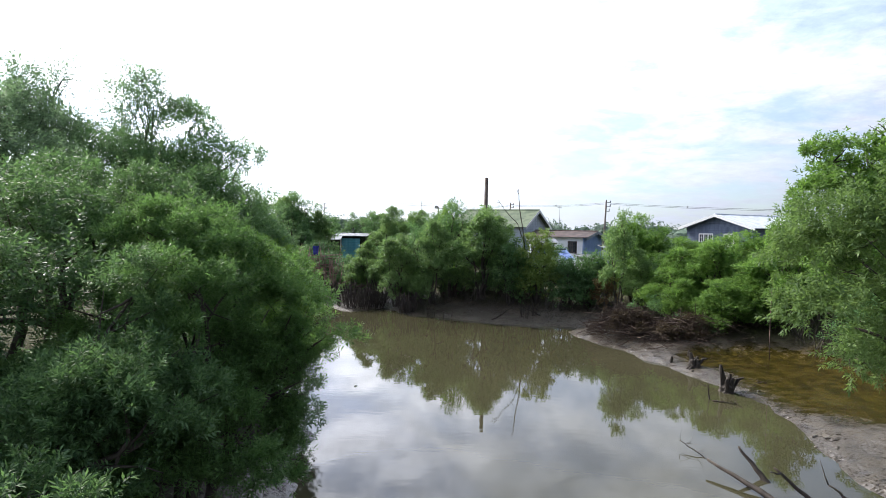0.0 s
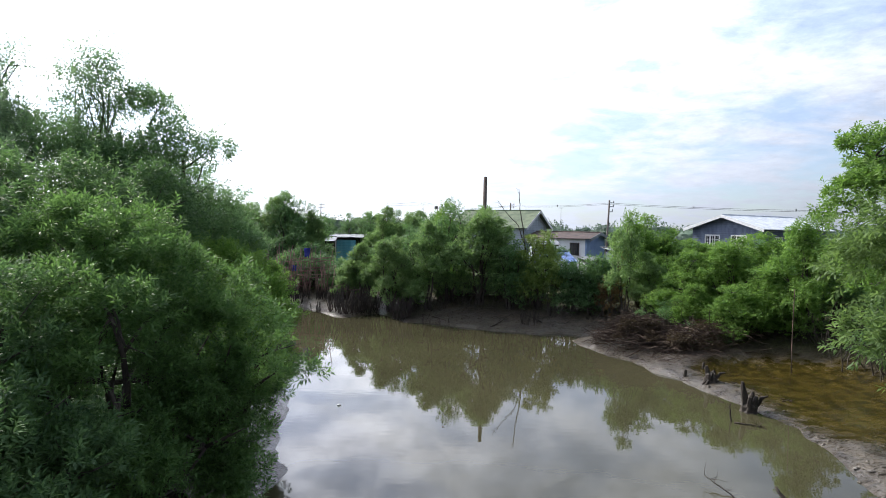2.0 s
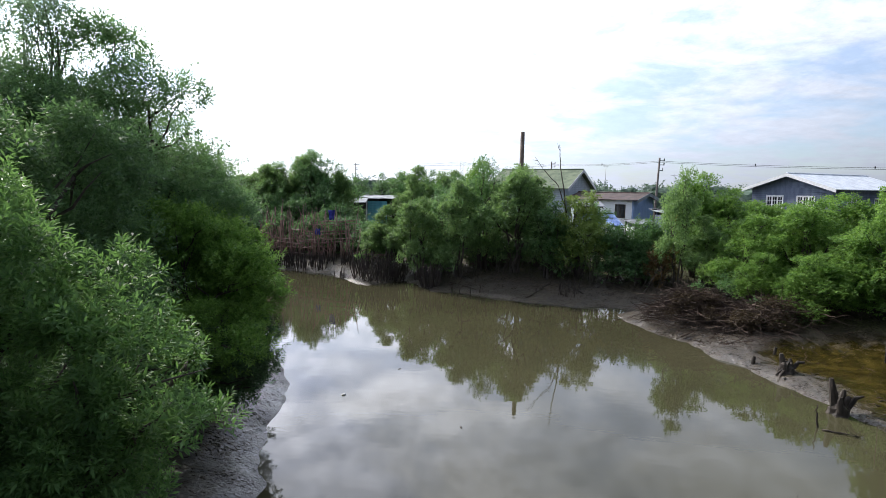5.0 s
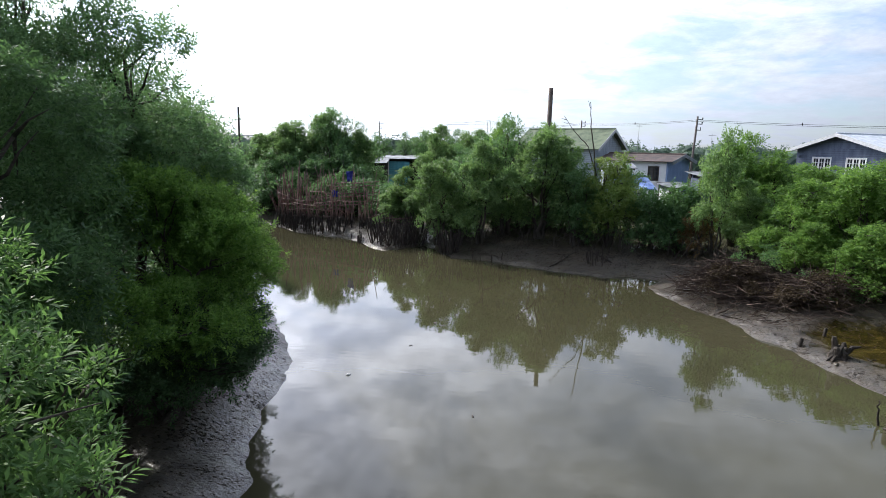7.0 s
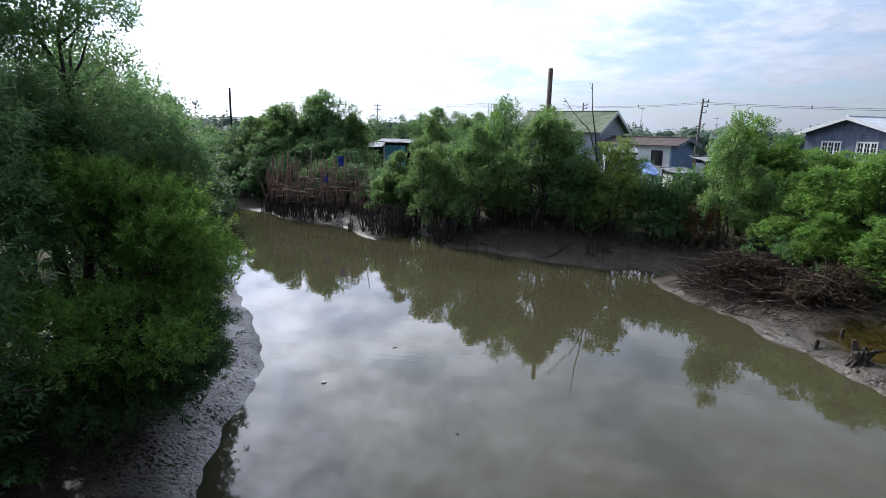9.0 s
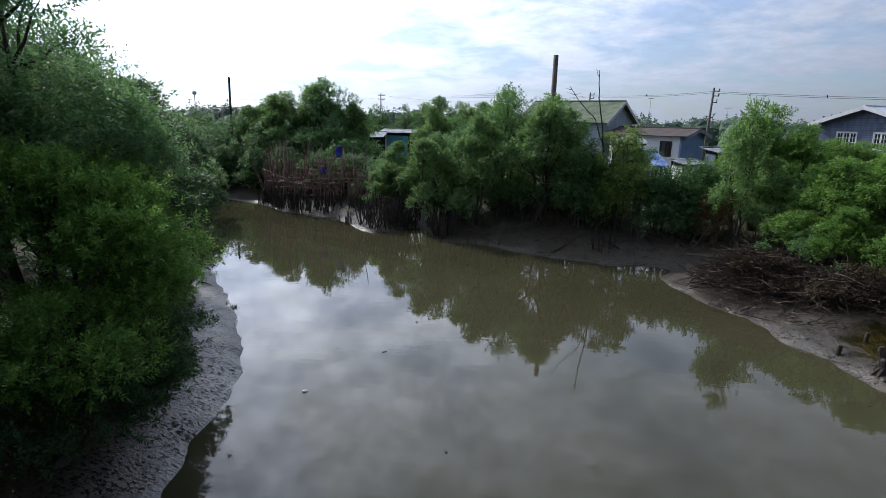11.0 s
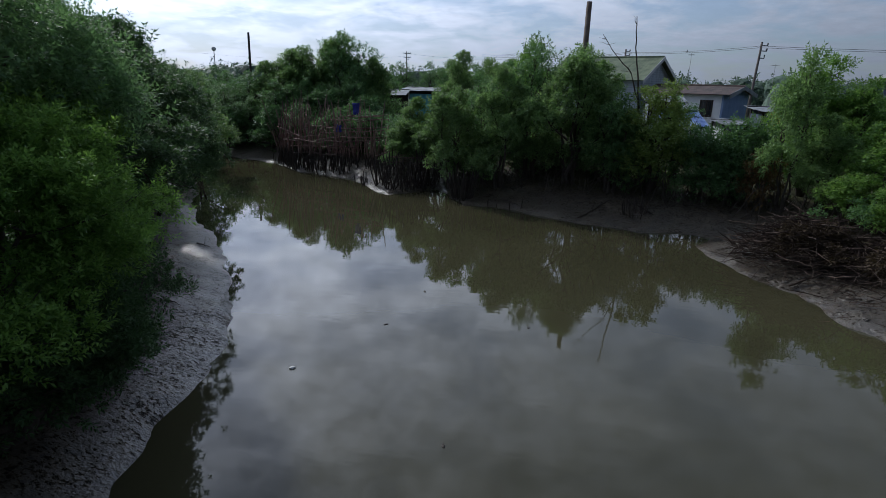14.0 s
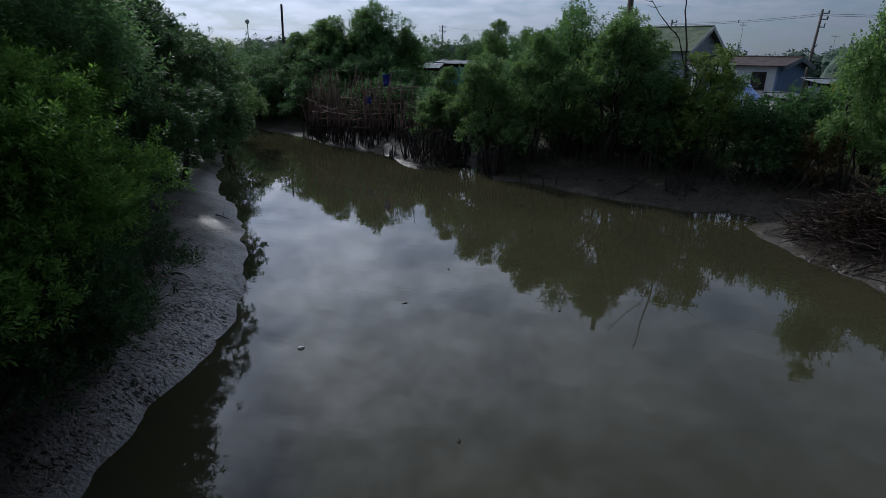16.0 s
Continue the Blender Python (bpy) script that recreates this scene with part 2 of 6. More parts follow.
def siding_material(name, dark, light, course=0.2):
    """Painted boards laid level, with weather streaks."""
    a = Mat(name)
    o = a.coords()
    sp = a.n.new("ShaderNodeSeparateXYZ")
    a.l.new(o, sp.inputs[0])
    lap = a.math("FRACT", a.math("DIVIDE", sp.outputs[2], course))
    streak = a.noise(2.5, 4.0, vec=a.stretch(o, 1.0, 1.0, 0.15))
    grain = a.noise(18.0, 4.0, vec=a.stretch(o, 0.3, 0.3, 3.0))
    col = a.mix(a.span(streak, 0.3, 0.7), dark, light)
    col = a.mix(a.math("MULTIPLY", grain, 0.3), col, dark)
    col = a.mix(a.span(lap, 0.16, 0.04, 0.0, 0.75), col, tuple(0.35 * v for v in dark))
    a.set(Base_Color=col, Roughness=0.75, Specular_IOR_Level=0.3)
    a.bump(a.math("ADD", lap, a.math("MULTIPLY", grain, 0.15)), 0.9, 0.02)
    return a.m


def sheet_roof_material(name, dark, light, metal=0.0, rough=0.55, pitch=0.18, axis=0):
    """Corrugated sheets with stains running down the slope."""
    a = Mat(name)
    o = a.coords()
    sp = a.n.new("ShaderNodeSeparateXYZ")
    a.l.new(o, sp.inputs[0])
    wave = a.math("SINE", a.math("MULTIPLY", sp.outputs[axis], 2 * math.pi / pitch))
    stain = a.noise(1.3, 5.0, 0.6, vec=o)
    fine = a.noise(20.0, 4.0, vec=o)
    col = a.mix(a.span(a.math("ADD", a.math("MULTIPLY", stain, 0.75), a.math("MULTIPLY", fine, 0.25)), 0.36, 0.62), dark, light)
    a.set(Base_Color=col, Roughness=rough, Metallic=metal)
    a.bump(a.math("ADD", a.math("MULTIPLY", wave, 0.5), a.math("MULTIPLY", fine, 0.2)), 0.6, 0.02)
    return a.m


LEAF_GREY = leaf_material("mangrove_leaves", (0.092, 0.166, 0.074), (0.238, 0.366, 0.138), trans=0.42)
# paler and bluer: haze and sky glare over the back trees, as colour
LEAF_HAZED = leaf_material("haze_paled_mangrove_leaves", (0.105, 0.176, 0.120), (0.255, 0.368, 0.228), trans=0.52)
LEAF_TALL = leaf_material("tall_mangrove_leaves", (0.072, 0.150, 0.074), (0.192, 0.318, 0.148), trans=0.5)
# deep green; also holds the shade of the low foliage in its colour
LEAF_DEEP_SHADE = leaf_material("deep_green_and_shaded_mangrove_leaves", (0.033, 0.070, 0.034), (0.090, 0.160, 0.069), trans=0.42)
LEAF_NEAR = leaf_material("willowy_mangrove_leaves", (0.052, 0.124, 0.046), (0.178, 0.312, 0.106), 0.52, 0.44)
# darker copy of the willowy leaf colour, standing in for shade
LEAF_SHADE = leaf_material("shade_darkened_mangrove_leaves", (0.046, 0.102, 0.048), (0.135, 0.235, 0.098), trans=0.44)
LEAF_GREEN = leaf_material("green_mangrove_leaves", (0.072, 0.162, 0.039), (0.222, 0.378, 0.087), trans=0.47)
LEAF_DARK = leaf_material("dark_green_leaves", (0.050, 0.116, 0.052), (0.148, 0.268, 0.104), trans=0.4)
LEAF_BRIGHT = leaf_material("fresh_green_leaves", (0.082, 0.176, 0.044), (0.212, 0.352, 0.084), trans=0.44)
LEAF_SUNNY = leaf_material("sunlit_olive_leaves", (0.074, 0.140, 0.048), (0.190, 0.285, 0.100), trans=0.42)
LEAF_YELLOW = leaf_material("yellowish_leaves", (0.120, 0.195, 0.050), (0.260, 0.350, 0.100), trans=0.42)
# bluish tint of aerial haze is mixed into this leaf colour
LEAF_FAR = leaf_material("haze_tinted_woods", (0.070, 0.115, 0.085), (0.125, 0.185, 0.130), 0.7, 0.2)
LEAF_RUST = leaf_material("withered_leaves", (0.085, 0.055, 0.026), (0.215, 0.140, 0.062), 0.7, 0.3)
LEAF_DRY = leaf_material("dry_brown_leaves", (0.035, 0.022, 0.013), (0.11, 0.080, 0.048), 0.7, 0.2)
BARK = rough_material("grey_brown_bark", (0.035, 0.028, 0.022), (0.11, 0.092, 0.075), 5.0, 0.9, 0.6, 45.0, (1, 1, 0.3))
DEADWOOD = rough_material("wet_dead_wood", (0.018, 0.014, 0.011), (0.07, 0.055, 0.042), 7.0, 0.75, 0.7, 50.0, (1, 1, 0.4))
TWIG = rough_material("dry_twigs", (0.045, 0.030, 0.022), (0.15, 0.11, 0.082), 5.0, 0.85, 0.4, 40.0)
BRUSH = rough_material("muddy_brushwood", (0.020, 0.012, 0.009), (0.080, 0.053, 0.038), 5.0, 0.9, 0.4, 40.0)
STAKE = rough_material("mud_stained_stakes", (0.022, 0.017, 0.014), (0.075, 0.058, 0.048), 4.0, 0.8, 0.5, 30.0, (1, 1, 0.4))
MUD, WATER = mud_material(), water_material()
CONCRETE = rough_material("weathered_concrete", (0.12, 0.10, 0.09), (0.24, 0.21, 0.19), 2.0, 0.85, 0.3, 25.0)
DARKPOST = rough_material("tarred_timber", (0.02, 0.017, 0.015), (0.06, 0.05, 0.045), 3.0, 0.85, 0.3, 25.0)
METAL = rough_material("grey_galvanised_steel", (0.16, 0.17, 0.18), (0.30, 0.31, 0.32), 3.0, 0.5, 0.1, 25.0)
CABLE = rough_material("black_cable", (0.02, 0.02, 0.02), (0.04, 0.04, 0.04), 3.0, 0.6, 0.1, 25.0)
GREY_SIDING = siding_material("blue_grey_painted_boards", (0.080, 0.100, 0.150), (0.140, 0.165, 0.235))
PALE_SIDING = siding_material("pale_grey_boards", (0.34, 0.385, 0.43), (0.52, 0.565, 0.62))
WHITE_WALL = rough_material("stained_white_render", (0.66, 0.68, 0.70), (0.84, 0.85, 0.87), 1.2, 0.85, 0.15, 20.0)
BLUE_WALL = rough_material("faded_blue_render", (0.19, 0.28, 0.48), (0.30, 0.40, 0.62), 1.2, 0.85, 0.15, 20.0)
TURQ_WALL = siding_material("turquoise_painted_boards", (0.11, 0.36, 0.44), (0.19, 0.50, 0.58))
WHITE_PAINT = rough_material("white_painted_wood", (0.62, 0.63, 0.64), (0.80, 0.80, 0.80), 5.0, 0.6, 0.15, 40.0)
WHITE_ROOF = sheet_roof_material("white_steel_roof_sheets", (0.52, 0.56, 0.60), (0.74, 0.78, 0.82), 0.1, 0.45)
GREEN_ROOF = sheet_roof_material("mossy_green_roof_tiles", (0.075, 0.105, 0.060), (0.150, 0.190, 0.110), 0.0, 0.8, 0.3)
RUST_ROOF = sheet_roof_material("rusty_brown_roof_sheets", (0.030, 0.018, 0.015), (0.095, 0.060, 0.050), 0.0, 0.75)
GREY_ROOF = sheet_roof_material("old_grey_roof_sheets", (0.10, 0.11, 0.12), (0.28, 0.30, 0.32), 0.0, 0.7)
BLUE_ROOF = sheet_roof_material("blue_and_white_tarpaulin", (0.015, 0.09, 0.45), (0.42, 0.58, 0.88), 0.0, 0.45, 0.5)
BLUE_TARP = rough_material("blue_plastic_sheet", (0.012, 0.015, 0.13), (0.035, 0.05, 0.32), 3.0, 0.5, 0.4, 15.0)
ORANGE = rough_material("orange_cloth", (0.45, 0.10, 0.03), (0.70, 0.20, 0.06), 4.0, 0.8, 0.3, 20.0)
FOAM = rough_material("white_plastic_foam", (0.7, 0.7, 0.68), (0.85, 0.85, 0.83), 8.0, 0.6, 0.2, 40.0)
_g = Mat("dark_window_glass")
_g.set(Base_Color=(0.02, 0.025, 0.03, 1), Roughness=0.08, Specular_IOR_Level=0.6)
GLASS = _g.m

# ---- building helpers ----
def mesh_of(name, verts, faces, material, smooth=False):
    me = bpy.data.meshes.new(name)
    me.from_pydata([tuple(v) for v in verts], [], [tuple(f) for f in faces])
    me.materials.append(material)
    if smooth:
        me.polygons.foreach_set("use_smooth", [True] * len(me.polygons))
    me.update()
    return me


def thing(name, label, category, m=None, group="", kind=""):
    """An Empty at the base of a thing; its parts hang under it."""
    ob = new(name)
    ob.empty_display_size = 0.2
    ob.matrix_world = m if m is not None else Matrix()
    return tagged(ob, label, category, group, kind)


def part(name, me, parent, label="", m=None):
    ob = new(name, me)
    ob.parent = parent
    if m is not None:
        ob.matrix_basis = m
    return tagged(ob, label) if label else ob


class Shape:
    """Collects the faces of one part."""

    def __init__(self):
        self.v, self.f = [], []

    def tube(self, pts, radii, sides=6, cap=True):
        pts = [Vector(p) for p in pts]
        base = len(self.v)
        for i, p in enumerate(pts):
            d = (pts[min(i + 1, len(pts) - 1)] - pts[max(i - 1, 0)]).normalized()
            a = d.orthogonal().normalized() if abs(d.z) > 0.9 else Vector((-d.y, d.x, 0)).normalized()
            b = d.cross(a)
            for k in range(sides):
                t = 2 * math.pi * k / sides
                self.v.append(p + (a * math.cos(t) + b * math.sin(t)) * radii[i])
        for i in range(len(pts) - 1):
            for k in range(sides):
                q, r = base + i * sides + k, base + i * sides + (k + 1) % sides
                self.f.append((q, r, r + sides, q + sides))
        if cap:
            self.f.append(tuple(range(base + sides - 1, base - 1, -1)))
            self.f.append(tuple(base + (len(pts) - 1) * sides + k for k in range(sides)))
        return self

    def box(self, x0, y0, z0, x1, y1, z1, m=None):
        base = len(self.v)
        for z in (z0, z1):
            for x, y in ((x0, y0), (x1, y0), (x1, y1), (x0, y1)):
                v = Vector((x, y, z))
                self.v.append(m @ v if m is not None else v)
        for q in ((3, 2, 1, 0), (4, 5, 6, 7), (0, 1, 5, 4), (1, 2, 6, 5), (2, 3, 7, 6), (3, 0, 4, 7)):
            self.f.append(tuple(base + i for i in q))
        return self

    def slab(self, corners, thick):
        """A flat plate from its four upper corners, in turn, with its thickness downwards along the normal."""
        c = [Vector(p) for p in corners]
        n = (c[1] - c[0]).cross(c[3] - c[0]).normalized() * thick
        base = len(self.v)
        self.v += c + [p - n for p in c]
        k = len(c)
        self.f.append(tuple(base + i for i in range(k)))
        self.f.append(tuple(base + k + i for i in reversed(range(k))))
        for i in range(k):
            j = (i + 1) % k
            self.f.append((base + i, base + k + i, base + k + j, base + j))
        return self

    def mesh(self, name, material, smooth=False):
        return mesh_of(name, self.v, self.f, material, smooth)


# ---- ground and water ----
LEFT_BANK = [(-3.0, -60), (-3.0, 0), (-2.9, 8), (-3.2, 13), (-3.65, 16.5), (-4.0, 18.0), (-4.4, 19.3), (-4.75, 20.8), (-5.0, 22.0), (-5.35, 22.8),
             (-6.5, 24.8), (-7.7, 26.8), (-8.3, 27.7), (-10.2, 29.9), (-12.6, 32.3), (-19.0, 41.5), (-27.0, 48.3), (-45.0, 55.0)]
FAR_BANK = [(-45.0, 62.0), (-30, 55.5), (-23.0, 51.3), (-18.0, 49.4), (-14.9, 46.6), (-12.2, 45.5), (-10.2, 44.8), (-8.5, 42.2), (-7.0, 40.8), (-5.9, 41.8), (-4.7, 43.2),
            (-3.6, 41.4), (-2.5, 39.3), (-1.0, 39.5), (0.6, 38.3), (3.7, 36.8), (5.6, 36.2), (7.0, 36.4), (8.2, 36.0), (7.4, 34.6), (7.5, 33.9), (8.0, 31.6), (8.5, 30.6), (9.4, 29.8), (9.35, 28.1),
            (9.95, 26.9), (10.5, 25.3), (11.2, 22.8), (11.6, 20.6), (11.6, 18.8), (11.0, 16.8), (10.6, 14.2), (10.6, 8.0), (11.5, 0), (12, -60)]
SHORE = np.array(LEFT_BANK + FAR_BANK)


def shore_distance(x, y):
    """Metres from the water's edge: above 0 on land, below 0 in the creek."""
    x, y = np.atleast_1d(np.asarray(x, float)), np.atleast_1d(np.asarray(y, float))
    best, inside = np.full(x.shape, 1e9), np.zeros(x.shape, bool)
    for i in range(len(SHORE)):
        (ax, ay), (bx, by) = SHORE[i], SHORE[(i + 1) % len(SHORE)]
        dx, dy = bx - ax, by - ay
        k = np.clip(((x - ax) * dx + (y - ay) * dy) / (dx * dx + dy * dy), 0, 1)
        best = np.minimum(best, np.hypot(x - ax - k * dx, y - ay - k * dy))
        if dy:
            inside ^= ((ay > y) != (by > y)) & (x < ax + (y - ay) / dy * dx)
    return np.where(inside, -best, best)


NOISE_GRIDS = {k: np.random.RandomState(k).rand(128, 128) * 2 - 1 for k in range(1, 6)}


def soft_noise(x, y, size, seed):
    """Smooth random bumps of about that size, from -1 to 1."""
    g = NOISE_GRIDS[seed]
    u, v = np.asarray(x) / size, np.asarray(y) / size
    i, j = np.floor(u).astype(int), np.floor(v).astype(int)
    a, b = u - i, v - j
    a, b = a * a * (3 - 2 * a), b * b * (3 - 2 * b)
    at = lambda p, q: g[p % 128, q % 128]
    return at(i, j) * (1 - a) * (1 - b) + at(i + 1, j) * a * (1 - b) + at(i, j + 1) * (1 - a) * b + at(i + 1, j + 1) * a * b


def height(x, y):
    x, y = np.atleast_1d(np.asarray(x, float)), np.atleast_1d(np.asarray(y, float))
    d = shore_distance(x, y) + 0.22 * soft_noise(x, y, 1.1, 1) + 0.10 * soft_noise(x, y, 0.45, 2)
    land = 1.55 * (1 - np.exp(-np.maximum(d, 0) / 6.5)) + 0.06 * np.clip(d / 0.25, 0, 1)
    pool = np.exp(-np.minimum(((x - 15.2) / 3.6) ** 2 + ((y - 22.8) / 6.2) ** 2, ((x - 13.2) / 2.1) ** 2 + ((y - 26.6) / 2.3) ** 2) ** 2)
    land = land * (1 - 0.72 * pool)
    rough = 0.055 * soft_noise(x, y, 0.9, 3) + 0.035 * soft_noise(x, y, 0.4, 4) + 0.12 * soft_noise(x, y, 3.5, 5)
    land = land + rough * np.clip(d / 0.8, 0, 1) * (1 - 0.75 * pool)
    return np.where(d > 0, land, np.maximum(-1.2, 0.35 * d))


def gz(x, y):
    """Height of the ground sheet at one place, read off its grid."""
    i = min(max(int(np.searchsorted(gx, x)) - 1, 0), len(gx) - 2)
    j = min(max(int(np.searchsorted(gy, y)) - 1, 0), len(gy) - 2)
    a, b = (x - gx[i]) / (gx[i + 1] - gx[i]), (y - gy[j]) / (gy[j + 1] - gy[j])
    q = GZ2[j:j + 2, i:i + 2]
    return float((q[0, 0] * (1 - a) + q[0, 1] * a) * (1 - b) + (q[1, 0] * (1 - a) + q[1, 1] * a) * b)


def grid_axis(fine0, fine1, step, far0, far1):
    mid = list(np.arange(fine0, fine1 + 1e-6, step))
    lo, hi, s = [], [], step
    p = fine0
    while p > far0:
        s *= 1.35
        p = max(far0, p - s)
        lo.append(p)
    p, s = fine1, step
    while p < far1:
        s *= 1.35
        p = min(far1, p + s)
        hi.append(p)
    return np.array(lo[::-1] + mid + hi)


gx, gy = grid_axis(-16, 20, 0.2, -2500, 2500), grid_axis(6, 50, 0.22, -1200, 4000)
GX, GY = np.meshgrid(gx, gy)
GZ = height(GX.ravel(), GY.ravel())
nx, ny = len(gx), len(gy)
GZ2 = GZ.reshape(ny, nx)
quad = (np.arange(ny - 1)[:, None] * nx + np.arange(nx - 1)[None, :]).ravel()
me = bpy.data.meshes.new("ground")
me.vertices.add(nx * ny)
me.vertices.foreach_set("co", np.stack([GX.ravel(), GY.ravel(), GZ], 1).ravel().astype(np.float32))
me.loops.add(4 * len(quad))
me.loops.foreach_set("vertex_index", np.stack([quad, quad + 1, quad + nx + 1, quad + nx], 1).ravel().astype(np.int32))
me.polygons.add(len(quad))
me.polygons.foreach_set("loop_start", np.arange(0, 4 * len(quad), 4, dtype=np.int32))
me.polygons.foreach_set("use_smooth", np.ones(len(quad), dtype=bool))
me.update(calc_edges=True)
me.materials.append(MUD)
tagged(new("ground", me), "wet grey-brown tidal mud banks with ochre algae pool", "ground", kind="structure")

water = new("water", mesh_of("water", [(-60, -70, 0), (16, -70, 0), (16, 66, 0), (-60, 66, 0)], [(0, 1, 2, 3)], WATER))
tagged(water, "still olive-brown muddy tidal creek water reflecting sky", "water", kind="structure")

# ---- trees ----
def leaf_mesh(name, seed, lobes, count, material, length=0.13, width=0.036, per=11, reach=0.16, sag=0.15, inner=0.45, lift=0.45, clumps=7, tri=False, core=0.14, shoots=0.09, under=0.72, tight=1.0):
    """Leaves in sprays at the shoot ends, over the outside of a crown made of lobes (centre x y z, radii x y z)."""
    rng = np.random.RandomState(seed)
    lob = np.array(lobes, float)
    if clumps:
        # every lobe breaks up into clumps of uneven size over its outside, with dark gaps between
        dd = rng.normal(size=(len(lob), clumps, 3)) + np.array([0, 0, 0.4])
        dd /= np.linalg.norm(dd, axis=2)[..., None]
        size = (0.22 + 0.34 * rng.rand(len(lob), clumps, 1) ** 1.5) * tight
        cc = lob[:, None, :3] + dd * lob[:, None, 3:] * (1.12 - size) * rng.uniform(0.8, 1.08, (len(lob), clumps, 1))
        rr = lob[:, None, 3:].mean(axis=2, keepdims=True) * size * np.array([1.0, 1.0, 0.84])
        lob = np.concatenate([np.concatenate([cc, rr], 2).reshape(-1, 6), lob * np.array([1, 1, 1, 0.58, 0.58, 0.58])])
    n = max(1, count // per)
    thin = np.where(np.arange(len(lob)) < len(lobes) * clumps, 1.0, core if clumps else 1.0)
    area = thin * (lob[:, 3] * lob[:, 4] + lob[:, 4] * lob[:, 5] + lob[:, 3] * lob[:, 5])
    pick = rng.choice(len(lob), n, p=area / area.sum())
    d = rng.normal(size=(n, 3))
    d /= np.linalg.norm(d, axis=1)[:, None]
    flip = (d[:, 2] < -0.15) & (rng.rand(n) < under)
    d[flip, 2] *= -1
    waves = rng.normal(size=(len(lob), 4, 3)) * np.array([2.2, 3.4, 5.0, 8.0])[None, :, None]
    ph = rng.rand(len(lob), 4) * 6.28
    k = np.einsum("nij,nj->ni", waves[pick], d) + ph[pick]
    bulge = 1 + np.sin(k) @ np.array([0.15, 0.13, 0.10, 0.08])
    r = (inner + (1.02 - inner) * rng.rand(n) ** 0.45) * bulge
    # single shoots stand out of the crown
    shoot = (rng.rand(n) < shoots) & (d[:, 2] > -0.1)
    r = np.where(shoot, r + rng.uniform(0.2, 0.75, n), r)
    p = lob[pick, :3] + d * lob[pick, 3:] * r[:, None]
    ax = d * 0.9 + np.array([0, 0, lift]) + rng.normal(size=(n, 3)) * 0.45
    ax /= np.linalg.norm(ax, axis=1)[:, None]
    # leaves of a spray
    s = np.tile((np.arange(per) + 0.5) / per, n) + rng.rand(n * per) * 0.1
    A, P = np.repeat(ax, per, 0), np.repeat(p, per, 0)
    u = np.cross(A, rng.normal(size=(n, 3)).repeat(per, 0))
    u /= np.linalg.norm(u, axis=1)[:, None] + 1e-9
    w = np.cross(A, u)
    th = np.tile(np.arange(per) * 2.4, n) + rng.rand(n * per) * 0.7
    side = u * np.cos(th)[:, None] + w * np.sin(th)[:, None]
    ld = A * (0.25 + 0.75 * s)[:, None] + side * 0.85 + np.array([0, 0, -sag])
    ld /= np.linalg.norm(ld, axis=1)[:, None]
    base = P + A * (s * reach)[:, None] + side * 0.01
    ref = np.array([0, 0, 1.0]) + rng.normal(size=ld.shape) * 0.45
    wd = np.cross(ld, ref)
    wd /= np.linalg.norm(wd, axis=1)[:, None] + 1e-9
    ln = length * (0.65 + 0.6 * rng.rand(len(ld)))
    wv = wd * (width * ln / length / 2)[:, None]
    fold = np.cross(wd, ld) * (width * 0.18)
    midp = base + ld * (ln * 0.45)[:, None]
    tip = base + ld * ln[:, None] + np.array([0, 0, -1.0]) * (ln * 0.12)[:, None]
    co = np.stack([base, midp + wv + fold, tip, midp - wv + fold], 1).reshape(-1, 3).astype(np.float32)
    if tri:
        # far leaves: one face each
        co = np.stack([base + ld * (ln * 0.2)[:, None] + wv, tip, base + ld * (ln * 0.2)[:, None] - wv], 1).reshape(-1, 3).astype(np.float32)
    m, q = len(ld), 3 if tri else 4
    me = bpy.data.meshes.new(name)
    me.vertices.add(q * m)
    me.vertices.foreach_set("co", co.ravel())
    me.loops.add(q * m)
    me.loops.foreach_set("vertex_index", np.arange(q * m, dtype=np.int32))
    me.polygons.add(m)
    me.polygons.foreach_set("loop_start", np.arange(0, q * m, q, dtype=np.int32))
    me.update(calc_edges=True)
    me.materials.append(material)
    return me


def bent(rng, a, b, steps, wobble):
    a, b = Vector(a), Vector(b)
    pts = []
    for i in range(steps + 1):
        t = i / steps
        p = a.lerp(b, t)
        if 0 < i < steps:
            p += Vector((rng.uniform(-1, 1), rng.uniform(-1, 1), rng.uniform(-0.5, 0.5))) * wobble
        pts.append(p)
    return pts


